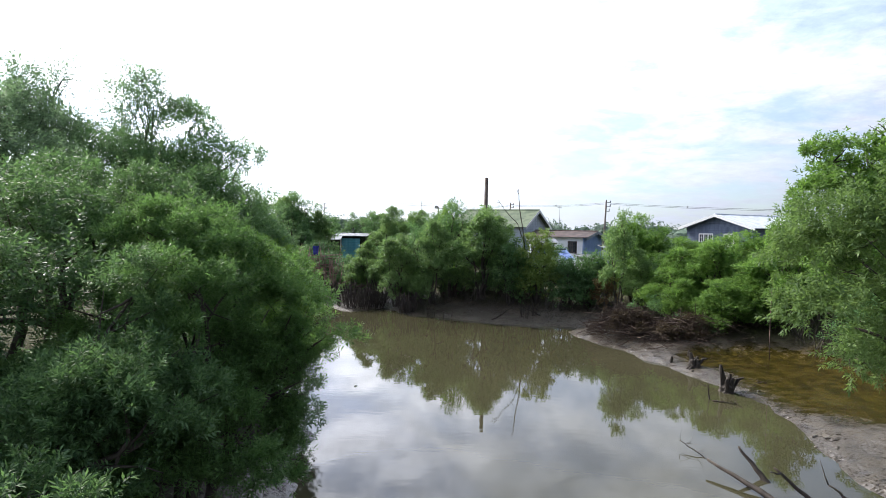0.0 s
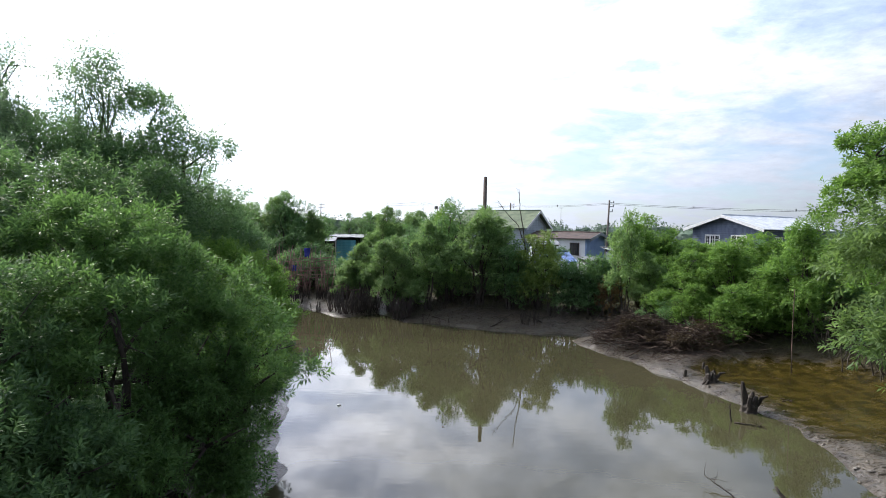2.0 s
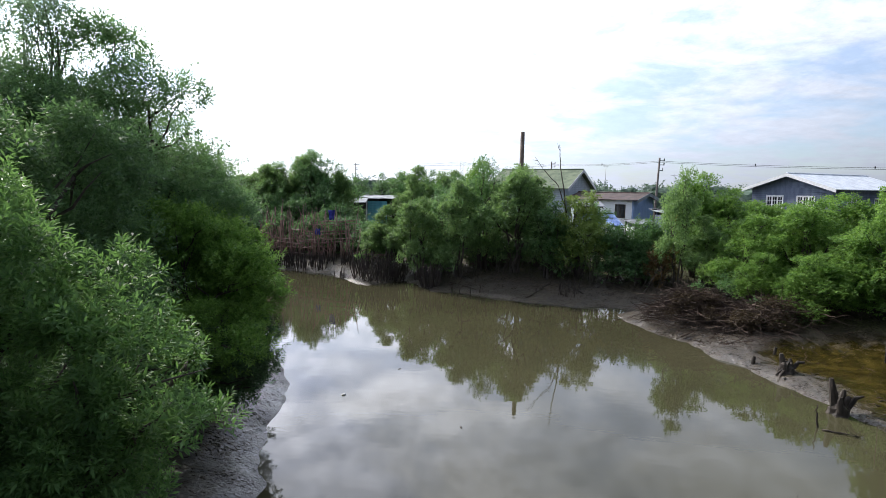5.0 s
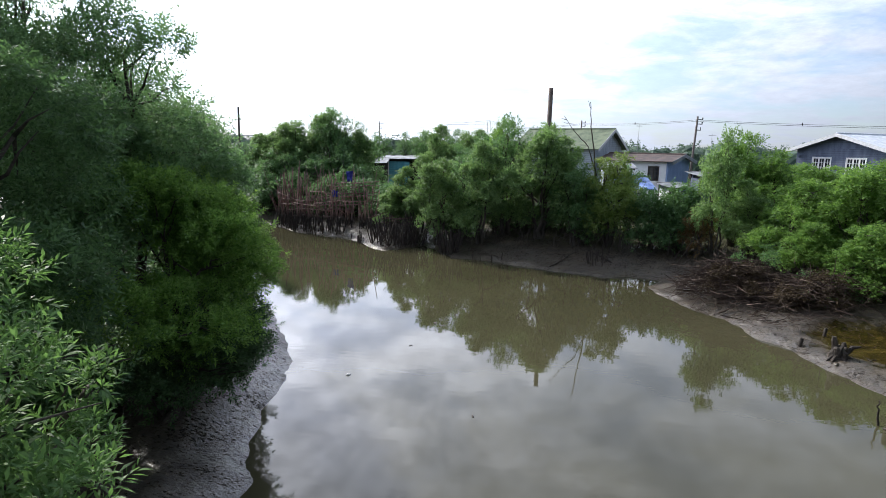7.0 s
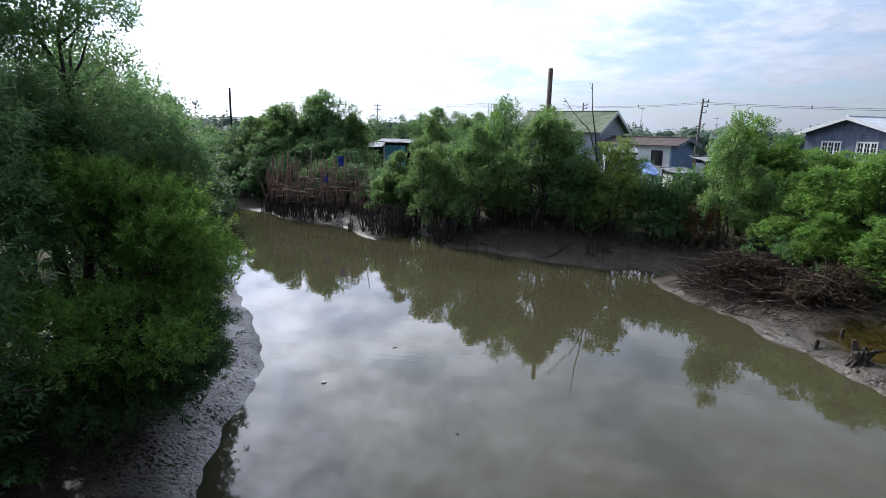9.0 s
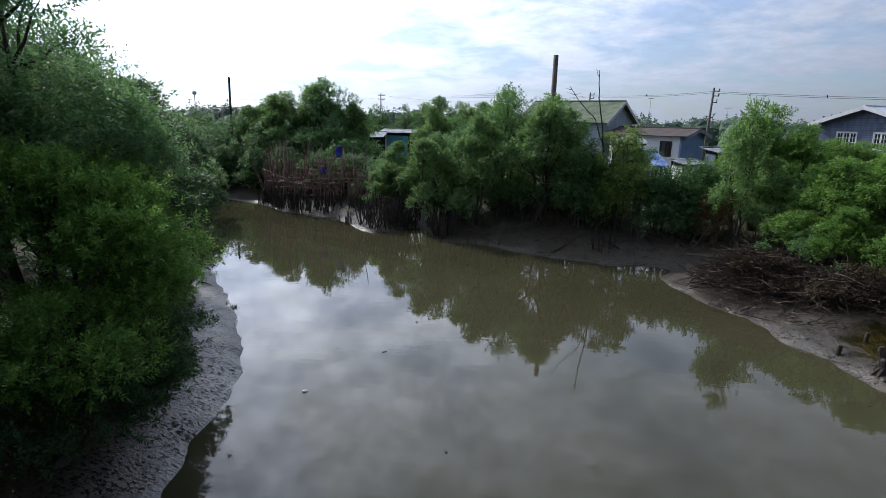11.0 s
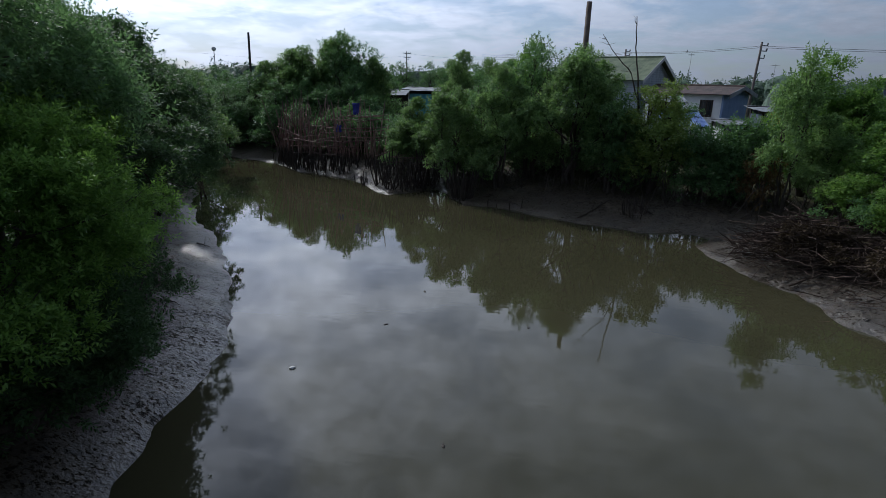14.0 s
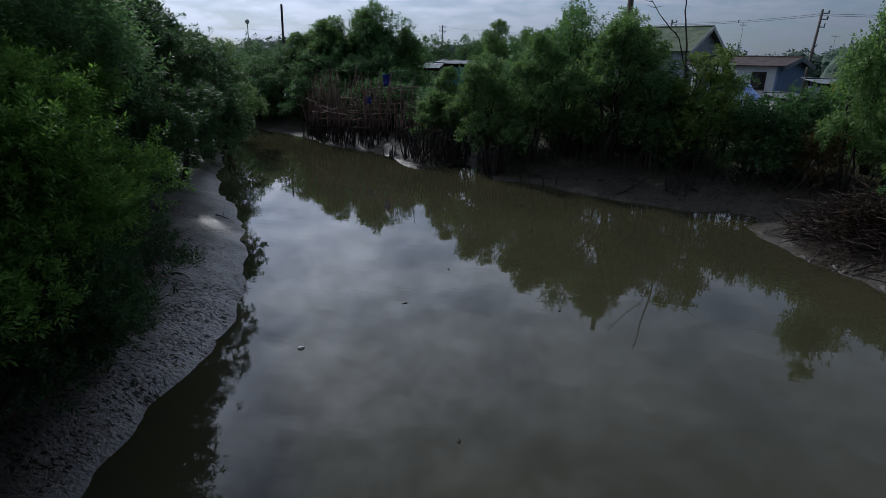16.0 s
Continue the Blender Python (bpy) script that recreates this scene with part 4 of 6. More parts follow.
PLANTING = [
    # clump in the middle of the far bank
    ("grey_a", -6.3, 45.0, 5.0, 1.8, 10), ("grey_b", -7.5, 45.2, 3.7, 1.4, 190), ("grey_b", -3.9, 42.9, 5.8, 2.1, 80), ("grey_a", -1.2, 41.9, 6.7, 2.2, 200), ("dark", 0.3, 43.9, 8.4, 2.5, 30), ("grey_b", 2.4, 42.5, 8.0, 2.8, 140),
    ("grey_a", 4.0, 43.8, 7.1, 2.0, 250), ("dark", 4.4, 41.0, 5.6, 2.0, 310), ("yellow", 6.25, 41.0, 6.35, 2.3, 45), ("dark", 7.9, 43.8, 5.5, 1.7, 100), ("dark", -2.6, 45.5, 6.6, 2.2, 160),
    ("shrub", 1.2, 46.0, 3.0, 1.8, 20), ("shrub", 6.0, 45.4, 2.8, 1.8, 100), ("shrub", 8.4, 40.4, 4.1, 1.8, 190), ("shrub", 10.2, 40.8, 4.6, 1.9, 270), ("dark", -4.6, 47.5, 5.4, 2.0, 60),
    ("shrub", -3.0, 44.2, 3.0, 1.6, 140), ("shrub", -0.4, 45.6, 3.0, 1.7, 240), ("shrub", 3.0, 45.6, 2.8, 1.7, 320), ("shrub", 5.2, 41.6, 4.2, 1.6, 50), ("shrub", 9.6, 39.8, 3.2, 1.6, 60),
    ("shrub", 19.0, 25.4, 3.6, 2.2, 210), ("shrub", 18.6, 22.0, 3.6, 2.2, 310),
    ("shrub", -8.4, 48.4, 3.6, 2.0, 30), ("shrub", -11.0, 50.0, 3.8, 2.2, 130), ("shrub", -14.0, 51.0, 3.8, 2.2, 230), ("shrub", -17.0, 52.4, 3.8, 2.2, 330), ("shrub", -20.0, 53.4, 3.8, 2.2, 70), ("shrub", -12.6, 53.4, 4.6, 2.4, 170),
    ("dark", -16.4, 54.0, 5.6, 2.6, 20), ("dark", -20.4, 55.4, 5.8, 2.6, 120), ("dark", -25.6, 55.6, 5.4, 2.6, 250), ("shrub", -24.0, 53.6, 3.6, 2.2, 15), ("shrub", -28.0, 56.4, 3.6, 2.4, 115),
    # right of the clump
    ("thin", 11.3, 38.2, 8.2, 1.25, 0), ("green", 13.2, 41.4, 7.5, 2.1, 70), ("green", 14.6, 40.4, 6.6, 2.1, 130), ("green", 17.0, 41.6, 5.9, 2.3, 215), ("dry", 10.6, 38.7, 3.3, 1.2, 220), ("grey_a", 12.9, 38.2, 5.0, 1.8, 290),
    ("green", 13.9, 35.2, 5.3, 2.1, 15), ("green", 15.9, 34.2, 6.1, 2.4, 95), ("green", 18.4, 35.4, 6.4, 2.4, 185), ("green", 16.6, 31.2, 4.6, 2.2, 265), ("green", 14.7, 30.9, 3.7, 1.7, 190), ("green", 13.5, 33.0, 3.6, 1.5, 320), ("dark", 19.6, 31.6, 6.0, 2.5, 345),
    ("dark", 21.5, 28.0, 7.2, 2.6, 40), ("green", 17.8, 30.5, 7.4, 2.0, 75), ("green", 22.5, 34.0, 6.2, 2.6, 120), ("dark", 20.2, 24.2, 7.0, 2.6, 210), ("dark", 19.4, 20.0, 7.6, 2.8, 300), ("green", 18.6, 41.0, 5.7, 2.3, 20),
    ("dark", 21.0, 40.0, 6.0, 2.4, 75), ("green", 25.0, 40.0, 6.0, 2.6, 205), ("dark", 18.6, 14.4, 8.4, 3.0, 260),
    # under the tall trees of the near bank
    ("shrub", -6.6, 15.0, 2.6, 1.5, 20), ("shrub", -7.4, 17.0, 2.8, 1.7, 80), ("shrub", -7.6, 19.2, 2.6, 1.6, 150), ("shrub", -8.6, 21.6, 2.8, 1.7, 220), ("shrub", -10.6, 24.4, 2.8, 1.8, 300), ("shrub", -6.0, 12.4, 2.6, 1.6, 10),
    ("shrub", -9.2, 54.0, 3.1, 1.7, 33), ("shrub", -10.9, 54.4, 2.9, 1.6, 133), ("shrub", -5.8, 9.6, 2.6, 1.6, 60), ("shrub", -5.4, 7.4, 2.4, 1.5, 120), ("shrub", -4.8, 5.0, 2.2, 1.4, 200), ("shrub", -7.4, 11.0, 3.2, 1.9, 310), ("shrub", -9.6, 18.0, 3.4, 2.0, 40), ("shrub", -12.6, 27.6, 3.0, 1.9, 100), ("shrub", -9.0, 14.6, 3.4, 2.0, 260), ("shrub", -15.6, 33.0, 3.0, 1.9, 55),
    # behind the bamboo, and up the side channel
    # dark kind at x -18.6, -24.2 and -27.6 puts shade into leaf colour
    ("grey_a", -20.9, 59.0, 8.2, 3.0, 40), ("grey_b", -17.3, 60.0, 9.9, 3.2, 130), ("dark", -14.2, 60.5, 8.4, 2.8, 220), ("dark", -18.6, 55.5, 6.0, 2.4, 310), ("dark", -14.5, 55.0, 6.2, 2.4, 30),
    ("dark", -24.2, 57.6, 6.4, 2.6, 65), ("dark", -27.6, 60.5, 6.5, 2.8, 150), ("dark", -31.0, 60.0, 6.6, 2.8, 240), ("dark", -23.0, 54.6, 4.4, 2.2, 330), ("dark", -27.5, 57.4, 4.8, 2.4, 50),
    ("shrub", -10.6, 57.0, 3.0, 2.0, 140), ("shrub", -8.4, 51.5, 3.0, 2.0, 205), ("grey_a", -17.6, 38.4, 6.4, 2.4, 10), ("grey_b", -20.4, 43.6, 6.4, 2.6, 100), ("grey_a", -24.8, 47.6, 6.4, 2.6, 190),
    ("dark", -30.2, 51.2, 6.6, 2.8, 280), ("grey_b", -17.4, 34.0, 7.2, 2.6, 25), ("dark", -14.6, 25.0, 8.0, 2.8, 70), ("dark", -16.6, 29.4, 7.8, 2.8, 165), ("grey_a", -17.6, 21.0, 9.0, 3.0, 255),
    ("dark", -17.8, 14.0, 8.6, 3.0, 345), ("dark", -12.4, 8.0, 7.4, 2.8, 35), ("dark", -22.6, 38.2, 7.2, 2.8, 125), ("dark", -15.5, 9.0, 9.0, 3.0, 15), ("dark", -10.8, 3.0, 6.6, 2.8, 80),
    # tall row behind the bamboo, and the trees beyond
    ("grey_b", -19.3, 58.0, 8.6, 3.2, 20), ("dark", -15.8, 58.4, 9.7, 3.0, 110), ("grey_a", -14.0, 59.2, 7.6, 2.4, 200), ("grey_a", -22.8, 58.8, 7.2, 2.8, 290),
    ("dark", -18.0, 82.0, 8.1, 3.2, 40), ("dark", -14.4, 85.0, 8.3, 3.2, 130), ("grey_b", -11.4, 82.0, 8.6, 3.0, 220), ("dark", -8.2, 84.0, 8.8, 3.2, 310), ("grey_a", -5.2, 86.0, 8.7, 3.2, 70), ("dark", -2.0, 84.0, 8.4, 3.2, 160),
    ("dark", -22.0, 84.0, 7.8, 3.2, 250), ("green", -26.5, 72.0, 6.9, 3.0, 340), ("green", -30.0, 75.0, 6.9, 3.2, 100), ("dark", -35.0, 70.0, 7.0, 3.2, 190),
    # tall crowns behind the middle clump
    ("green", -0.1, 47.5, 8.4, 2.1, 15), ("grey_a", -6.4, 58.0, 8.2, 2.2, 100), ("grey_b", -3.9, 58.0, 7.9, 2.1, 190), ("dark", -10.6, 74.0, 8.0, 2.6, 280), ("dark", -2.2, 54.0, 7.4, 2.2, 20),
    # behind the houses
    ("dark", 0.0, 58.0, 6.6, 2.6, 10), ("dark", 18.4, 52.0, 5.4, 2.2, 200), ("green", 20.5, 50.0, 5.6, 2.4, 290), ("green", 23.5, 53.0, 5.6, 2.4, 20), ("dark", 22.0, 66.0, 7.0, 2.6, 110), ("grey_a", 19.8, 60.0, 6.4, 2.4, 150),
    ("dark", 4.0, 56.0, 5.4, 2.4, 240), ("dark", -4.0, 62.0, 7.0, 2.8, 330), ("dark", 8.5, 53.0, 3.4, 2.2, 75), ("grey_b", 28.0, 56.0, 5.4, 2.4, 165), ("green", 32.0, 54.0, 5.4, 2.6, 255), ("green", 28.5, 46.0, 5.6, 2.6, 5),
]
for key, x, y, top, wide, turn in PLANTING:
    plant(key, x, y, top, wide, turn)


def far_woods():
    """Woods too far off to count, out to the horizon: lumpy crowns with ragged leaves on them."""
    rng = random.Random(77)
    bm = bmesh.new()
    bmesh.ops.create_icosphere(bm, subdivisions=2, radius=1)
    ball = [v.co.copy() for v in bm.verts]
    tris = [[v.index for v in f.verts] for f in bm.faces]
    bm.free()
    s, lobes = Shape(), []
    for k in range(760):
        y = rng.choice((rng.uniform(84, 112), rng.uniform(105, 180), rng.uniform(170, 420)))
        x = rng.uniform(-0.95 * y - 30, 0.95 * y + 30)
        high = rng.uniform(4.4, 6.4) + 0.004 * y
        r = rng.uniform(2.0, 3.6) * (1 + 0.003 * y)
        for cx, cy, cz, rx, rz in ((x, y, high * 0.45 + 1, r, high * 0.5), (x + rng.uniform(-2, 2), y + rng.uniform(-1, 1), high * 0.74 + 1, r * 0.55, high * 0.25)):
            lobes.append((cx, cy, cz, rx, rx, rz))
            base = len(s.v)
            for c in ball:
                q = 0.86 + 0.34 * noise.noise(c * 2.6 + Vector((cx, cy, cz)))
                s.v.append(Vector((cx + c.x * rx * q, cy + c.y * rx * q, cz + c.z * rz * q)))
            s.f += [tuple(base + i for i in t) for t in tris]
    woods = thing("far_woods", "low belt of green woods on the plain, tinted for haze", "woods", kind="stuff")
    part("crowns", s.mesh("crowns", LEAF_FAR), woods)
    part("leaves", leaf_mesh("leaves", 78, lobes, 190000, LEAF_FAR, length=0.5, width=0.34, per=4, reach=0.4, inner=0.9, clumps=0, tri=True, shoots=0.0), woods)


far_woods()

# ---- stakes and bamboo in the water ----
def tide_bamboo(name, dry_a, dry_b):
    """Weathered canes, dark with mud up to the high-water line."""
    a = Mat(name)
    pos = a.position()
    sp = a.n.new("ShaderNodeSeparateXYZ")
    a.l.new(pos, sp.inputs[0])
    streak = a.noise(9.0, 4.0, vec=a.stretch(pos, 1, 1, 0.15))
    dry = a.mix(a.each(), dry_a, dry_b)
    dry = a.mix(a.span(streak, 0.4, 0.65), dry, a.mix(0.6, dry, (0.05, 0.035, 0.03)))
    line = a.span(a.math("ADD", sp.outputs[2], a.math("MULTIPLY", streak, 0.7)), 1.25, 1.9)
    a.set(Base_Color=a.mix(line, (0.030, 0.023, 0.019), dry), Roughness=0.75)
    a.bump(streak, 0.3, 0.01)
    return a.m


CANE = tide_bamboo("weathered_bamboo_with_tide_mud", (0.125, 0.066, 0.054), (0.31, 0.205, 0.165))


def cane_mesh(seed, material, thick=0.028, nodes=True):
    """A cane one metre long, slightly bent, with knuckles."""
    rng = random.Random(seed)
    pts, rad = [], []
    bx, by = rng.uniform(-0.03, 0.03), rng.uniform(-0.03, 0.03)
    for i in range(9):
        t = i / 8
        pts.append((bx * math.sin(math.pi * t), by * math.sin(math.pi * t), t))
        rad.append(thick * (1.0 - 0.45 * t) * (1.12 if nodes and i % 2 else 1.0))
    return Shape().tube(pts, rad, 5).mesh("bamboo_pole", material, True)


CANES = [cane_mesh(i, CANE) for i in range(4)]
STAKES = [cane_mesh(20 + i, STAKE, 0.04, False) for i in range(4)]


def standing(parent, name, meshes, rng, x, y, z0, length, lean, thick=1.0, away=None):
    """A cane or stake set in the mud, leaning by up to that many degrees."""
    turn = rng.uniform(0, 360) if away is None else away
    m = pose(x, y, z0, 0, 0, turn) @ pose(0, 0, 0, 0, rng.uniform(0.2, 1.0) * lean, 0) @ Matrix.Diagonal((thick, thick, length, 1))
    return part(name, rng.choice(meshes), parent, m=m)


def along(line, t):
    """A place on a polyline, t from 0 to 1."""
    seg = [math.dist(line[i], line[i + 1]) for i in range(len(line) - 1)]
    d = t * sum(seg)
    for i, s in enumerate(seg):
        if d <= s or i == len(seg) - 1:
            k = d / s
            return line[i][0] + (line[i + 1][0] - line[i][0]) * k, line[i][1] + (line[i + 1][1] - line[i][1]) * k
        d -= s


def bamboo_fence():
    rng = random.Random(5)
    f = thing("bamboo_fence", "tall weathered bamboo fence standing at the water's edge", "fence")
    line = [(-17.7, 49.6), (-15.2, 47.4), (-12.4, 46.2), (-9.0, 46.3)]
    for i in range(150):
        x, y = along(line, rng.random())
        x, y = x + rng.gauss(0, 0.25), y + rng.uniform(-0.4, 1.8)
        h = rng.choice((2.2, 2.8, 3.2, 3.6, 4.4)) * rng.uniform(0.8, 1.12)
        standing(f, "bamboo_pole", CANES, rng, x, y, gz(x, y) - 0.3, h + 0.3, 22, rng.uniform(1.0, 1.7))
    for z, off, a, b in ((1.75, -0.3, 0.12, 1.0), (1.95, 0.3, 0.1, 1.0), (2.5, 0.9, 0.45, 1.0), (2.9, 1.4, 0.6, 1.0), (1.35, 0.1, 0.2, 0.8), (0.9, -0.1, 0.3, 0.75), (3.2, 1.5, 0.65, 1.0), (2.2, 1.3, 0.5, 1.0)):
        n = 4
        for k in range(n):
            t0, t1 = a + (b - a) * k / n - 0.02, min(1.0, a + (b - a) * (k + 1) / n + 0.03)
            p, q = along(line, max(0, t0)), along(line, t1)
            p = Vector((p[0], p[1] + off, z + 0.5 * t0 + rng.uniform(-0.12, 0.12)))
            q = Vector((q[0], q[1] + off, z + 0.5 * t1 + rng.uniform(-0.12, 0.12)))
            part("rail", Shape().tube(bent(rng, p, q, 5, 0.03), [0.035, 0.036, 0.033, 0.032, 0.03, 0.028], 6).mesh("rail", CANE, True), f)
    for i in range(10):
        x, y = along(line, rng.uniform(0.1, 1))
        p = Vector((x, y + rng.uniform(-0.3, 1.5), rng.uniform(0.8, 2.2)))
        q = p + Vector((rng.uniform(-2.2, 2.2), rng.uniform(-0.4, 0.4), rng.uniform(0.4, 1.5)))
        part("brace", Shape().tube(bent(rng, p, q, 4, 0.03), [0.033, 0.032, 0.03, 0.028, 0.025], 6).mesh("brace", CANE, True), f)


def stake_rows(label, line, count, depth, low, high, seed, lean=10):
    rng = random.Random(seed)
    s = thing("stake_row", label, "stakes", group="stakes in the mud")
    for i in range(count):
        x, y = along(line, rng.random())
        x, y = x + rng.gauss(0, 0.12), y + rng.uniform(-0.15, depth)
        standing(s, "stake", STAKES, rng, x, y, gz(x, y) - 0.3, rng.uniform(low, high) + 0.3, lean, rng.uniform(0.6, 1.25))
    return s


def stake_fan(x, y, count, high, seed, label):
    rng = random.Random(seed)
    s = thing("stake_cluster", label, "stakes", group="stakes in the mud")
    for i in range(count):
        a = rng.uniform(0, 360)
        r = 0.5 * math.sqrt(rng.random())
        px, py = x + r * math.cos(radians(a)), y + r * math.sin(radians(a))
        standing(s, "stake", STAKES, rng, px, py, gz(px, py) - 0.3, rng.uniform(0.6, 1.0) * high + 0.3, 24 * r / 0.5, rng.uniform(0.6, 1.2), away=a)


bamboo_fence()
stake_rows("row of short mud-blackened stakes along the water", [(-17.9, 49.2), (-16.6, 48.2), (-15.4, 47.0)], 55, 0.9, 0.8, 1.25, 51, 6)
stake_rows("row of short mud-blackened stakes along the water", [(-15.2, 46.7), (-12.6, 45.7), (-11.2, 45.4)], 60, 0.7, 0.5, 1.2, 52, 10)
stake_rows("dense crib of mud-blackened stakes in the shallows", [(-8.3, 42.5), (-7.0, 41.2), (-5.6, 42.0), (-5.0, 43.2)], 130, 1.7, 0.6, 2.0, 53, 24)
stake_rows("few worn stakes standing in open water", [(-9.7, 43.9), (-8.9, 42.6)], 14, 0.3, 0.3, 0.8, 54, 12)
crib = thing("bamboo_rack", "low bamboo rack laid over dark stakes", "rack")
_r = random.Random(55)
for k in range(9):
    p = Vector((-8.6 + 0.35 * k, 43.6 + 0.12 * k + _r.uniform(-0.4, 0.6), 1.15 + _r.uniform(-0.25, 0.5)))
    q = p + Vector((_r.uniform(1.0, 2.2), _r.uniform(0.2, 0.8), _r.uniform(-0.15, 0.5)))
    part("rail", Shape().tube(bent(_r, p, q, 3, 0.03), [0.034, 0.033, 0.031, 0.028], 6).mesh("rail", CANE, True), crib)
stake_fan(-2.8, 40.4, 44, 1.6, 56, "splayed cluster of dark stakes in the mud")
stake_fan(5.4, 38.0, 13, 0.8, 57, "low broken root cluster in the mud")
stake_rows("few thin stakes leaning in the water", [(-3.6, 39.6), (-1.2, 39.0), (0.2, 38.6)], 6, 0.2, 0.3, 0.7, 58, 18)

pole_in_pool = thing("marker_pole", "thin bamboo marker pole standing in the algae pool", "pole", pose(15.0, 26.7, gz(15.0, 26.7)))
part("bamboo_pole", CANES[1], pole_in_pool, m=Matrix.Diagonal((0.8, 0.8, 3.6, 1)))


# ---- dead wood ----
def gnarled(pts, radii, sides, seed, rough=0.3):
    """A tube of rotten wood with fluted, pitted sides."""
    s = Shape().tube(pts, radii, sides)
    rings = [Vector(p) for p in pts]
    for i, v in enumerate(s.v):
        c = rings[i // sides]
        k = 1 + rough * noise.noise(v * 5.0 + Vector((seed, 0, 0))) + rough * 0.8 * noise.noise(Vector((math.atan2(v.y - c.y, v.x - c.x) * 2.2, seed, v.z * 1.5)))
        s.v[i] = c + (v - c) * k + Vector((0, 0, 0.25 * radii[i // sides] * noise.noise(v * 9.0)))
    return s


def stump(x, y, high, seed, label, prongs=6, base=0.30):
    """A rotten stump: a squat fluted foot that splits into thick broken prongs, one arm bent outwards."""
    rng = random.Random(seed)
    t = thing("tree_stump", label, "tree stump", pose(x, y, gz(x, y)), "stumps on the spit")
    part("trunk", gnarled([(0, 0, -0.25), (0, 0, 0.0), (0.01, 0, 0.14 * high), (0.02, 0, 0.26 * high), (0, 0.02, 0.40 * high)], [base * 1.25, base * 1.12, base * 0.95, base * 0.95, base * 0.55], 14, seed).mesh("trunk", DEADWOOD), t)
    for i in range(prongs):
        a = 2 * math.pi * i / prongs + rng.uniform(-0.3, 0.3) + 2.6
        out = Vector((math.cos(a), math.sin(a), 0))
        h = high * (1.0 if i == 0 else rng.uniform(0.45, 0.78))
        p0 = out * base * 0.5 + Vector((0, 0, 0.08 * high))
        lean = high * rng.uniform(0.02, 0.12)
        pts = [p0 + out * lean * q + Vector((0.03 * math.sin(5 * q + i), 0, h * q)) for q in (0.0, 0.3, 0.55, 0.8, 1.0)]
        w = base * (0.5 if i == 0 else rng.uniform(0.34, 0.46))
        part("prong", gnarled(pts, [w, w * 0.92, w * 0.8, w * 0.72, w * 0.42], 9, seed + i).mesh("prong", DEADWOOD), t)
    arm = [Vector((base * 0.6, 0, high * 0.22)), Vector((base * 1.25, 0.03, high * 0.36)), Vector((base * 1.55, 0, high * 0.58)), Vector((base * 2.3, -0.05, high * 0.66))]
    part("prong", gnarled(arm, [base * 0.36, base * 0.3, base * 0.26, base * 0.12], 8, seed + 31).mesh("prong", DEADWOOD), t)
    for i in range(4):
        a = rng.uniform(0, 6.28)
        d = Vector((math.cos(a), math.sin(a), 0))
        part("root", gnarled([d * base * 0.8 + Vector((0, 0, 0.06)), d * base * 1.3 + Vector((0, 0, 0.02)), d * base * 1.8 + Vector((0, 0, -0.08))], [base * 0.24, base * 0.18, base * 0.1], 7, seed + 50 + i).mesh("root", DEADWOOD), t)


def stub(x, y, high, r, seed, label):
    """A short round post stub, rotten at the top."""
    t = thing("tree_stump", label, "tree stump", pose(x, y, gz(x, y)), "stumps on the spit")
    part("trunk", gnarled([(0, 0, -0.2), (0, 0, 0.05), (0.02, 0, high * 0.7), (0.03, 0, high)], [r * 1.2, r, r * 0.95, r * 0.75], 10, seed, 0.18).mesh("trunk", DEADWOOD), t)


stump(11.0, 22.3, 1.02, 61, "jagged blackened mangrove stump at the water's edge", 4, 0.26)
stump(11.05, 25.42, 0.58, 62, "low jagged blackened stump on the mud spit", 6, 0.24)
stub(10.5, 26.6, 0.26, 0.065, 63, "short rotten post stub on the mud spit")
stub(11.62, 27.45, 0.28, 0.06, 64, "short rotten post stub beside the algae pool")


def branch(name, label, pts, r0, seed, side=3, material=None, category="branch"):
    rng = random.Random(seed)
    material = material or DEADWOOD
    t = thing(name, label, category, pose(*pts[0]), "dead wood along the creek")
    o = Vector(pts[0])
    pts = [Vector(p) - o for p in pts]
    n = len(pts)
    dense = []
    for i in range(n - 1):
        dense += bent(rng, pts[i], pts[i + 1], 4, 0.03)[:-1]
    dense.append(pts[-1])
    m = len(dense)
    part("limb", Shape().tube(dense, [r0 * (1 - 0.7 * i / (m - 1)) for i in range(m)], 8).mesh("limb", material, True), t)
    for _ in range(side):
        i = rng.randrange(m // 3, m)
        d = Vector((rng.gauss(0, 1), rng.gauss(0, 1), abs(rng.gauss(0.5, 0.6)))).normalized() * rng.uniform(0.2, 0.6)
        part("twig", Shape().tube(bent(rng, dense[i], dense[i] + d, 3, 0.04), [r0 * 0.35, r0 * 0.25, r0 * 0.18, r0 * 0.08], 5).mesh("twig", material, True), t)


branch("fallen_branch", "thick black fallen branch lying in shallow water", [(8.2, 12.4, -0.1), (7.7, 13.6, 0.1), (7.05, 15.0, 0.28)], 0.11, 71, 0)
branch("fallen_branch", "short black branch stub rising from the water", [(8.35, 14.3, -0.15), (8.1, 14.65, 0.2), (7.85, 15.05, 0.62)], 0.09, 72, 0)
branch("fallen_branch", "black branch rising from the water", [(8.9, 12.9, -0.15), (8.5, 13.3, 0.2), (8.0, 13.7, 0.65)], 0.08, 73, 1)
branch("fallen_branch", "thin dead twigs sticking out of the water", [(7.5, 15.6, -0.1), (7.2, 16.0, 0.08), (6.95, 16.5, 0.2)], 0.02, 74, 9)
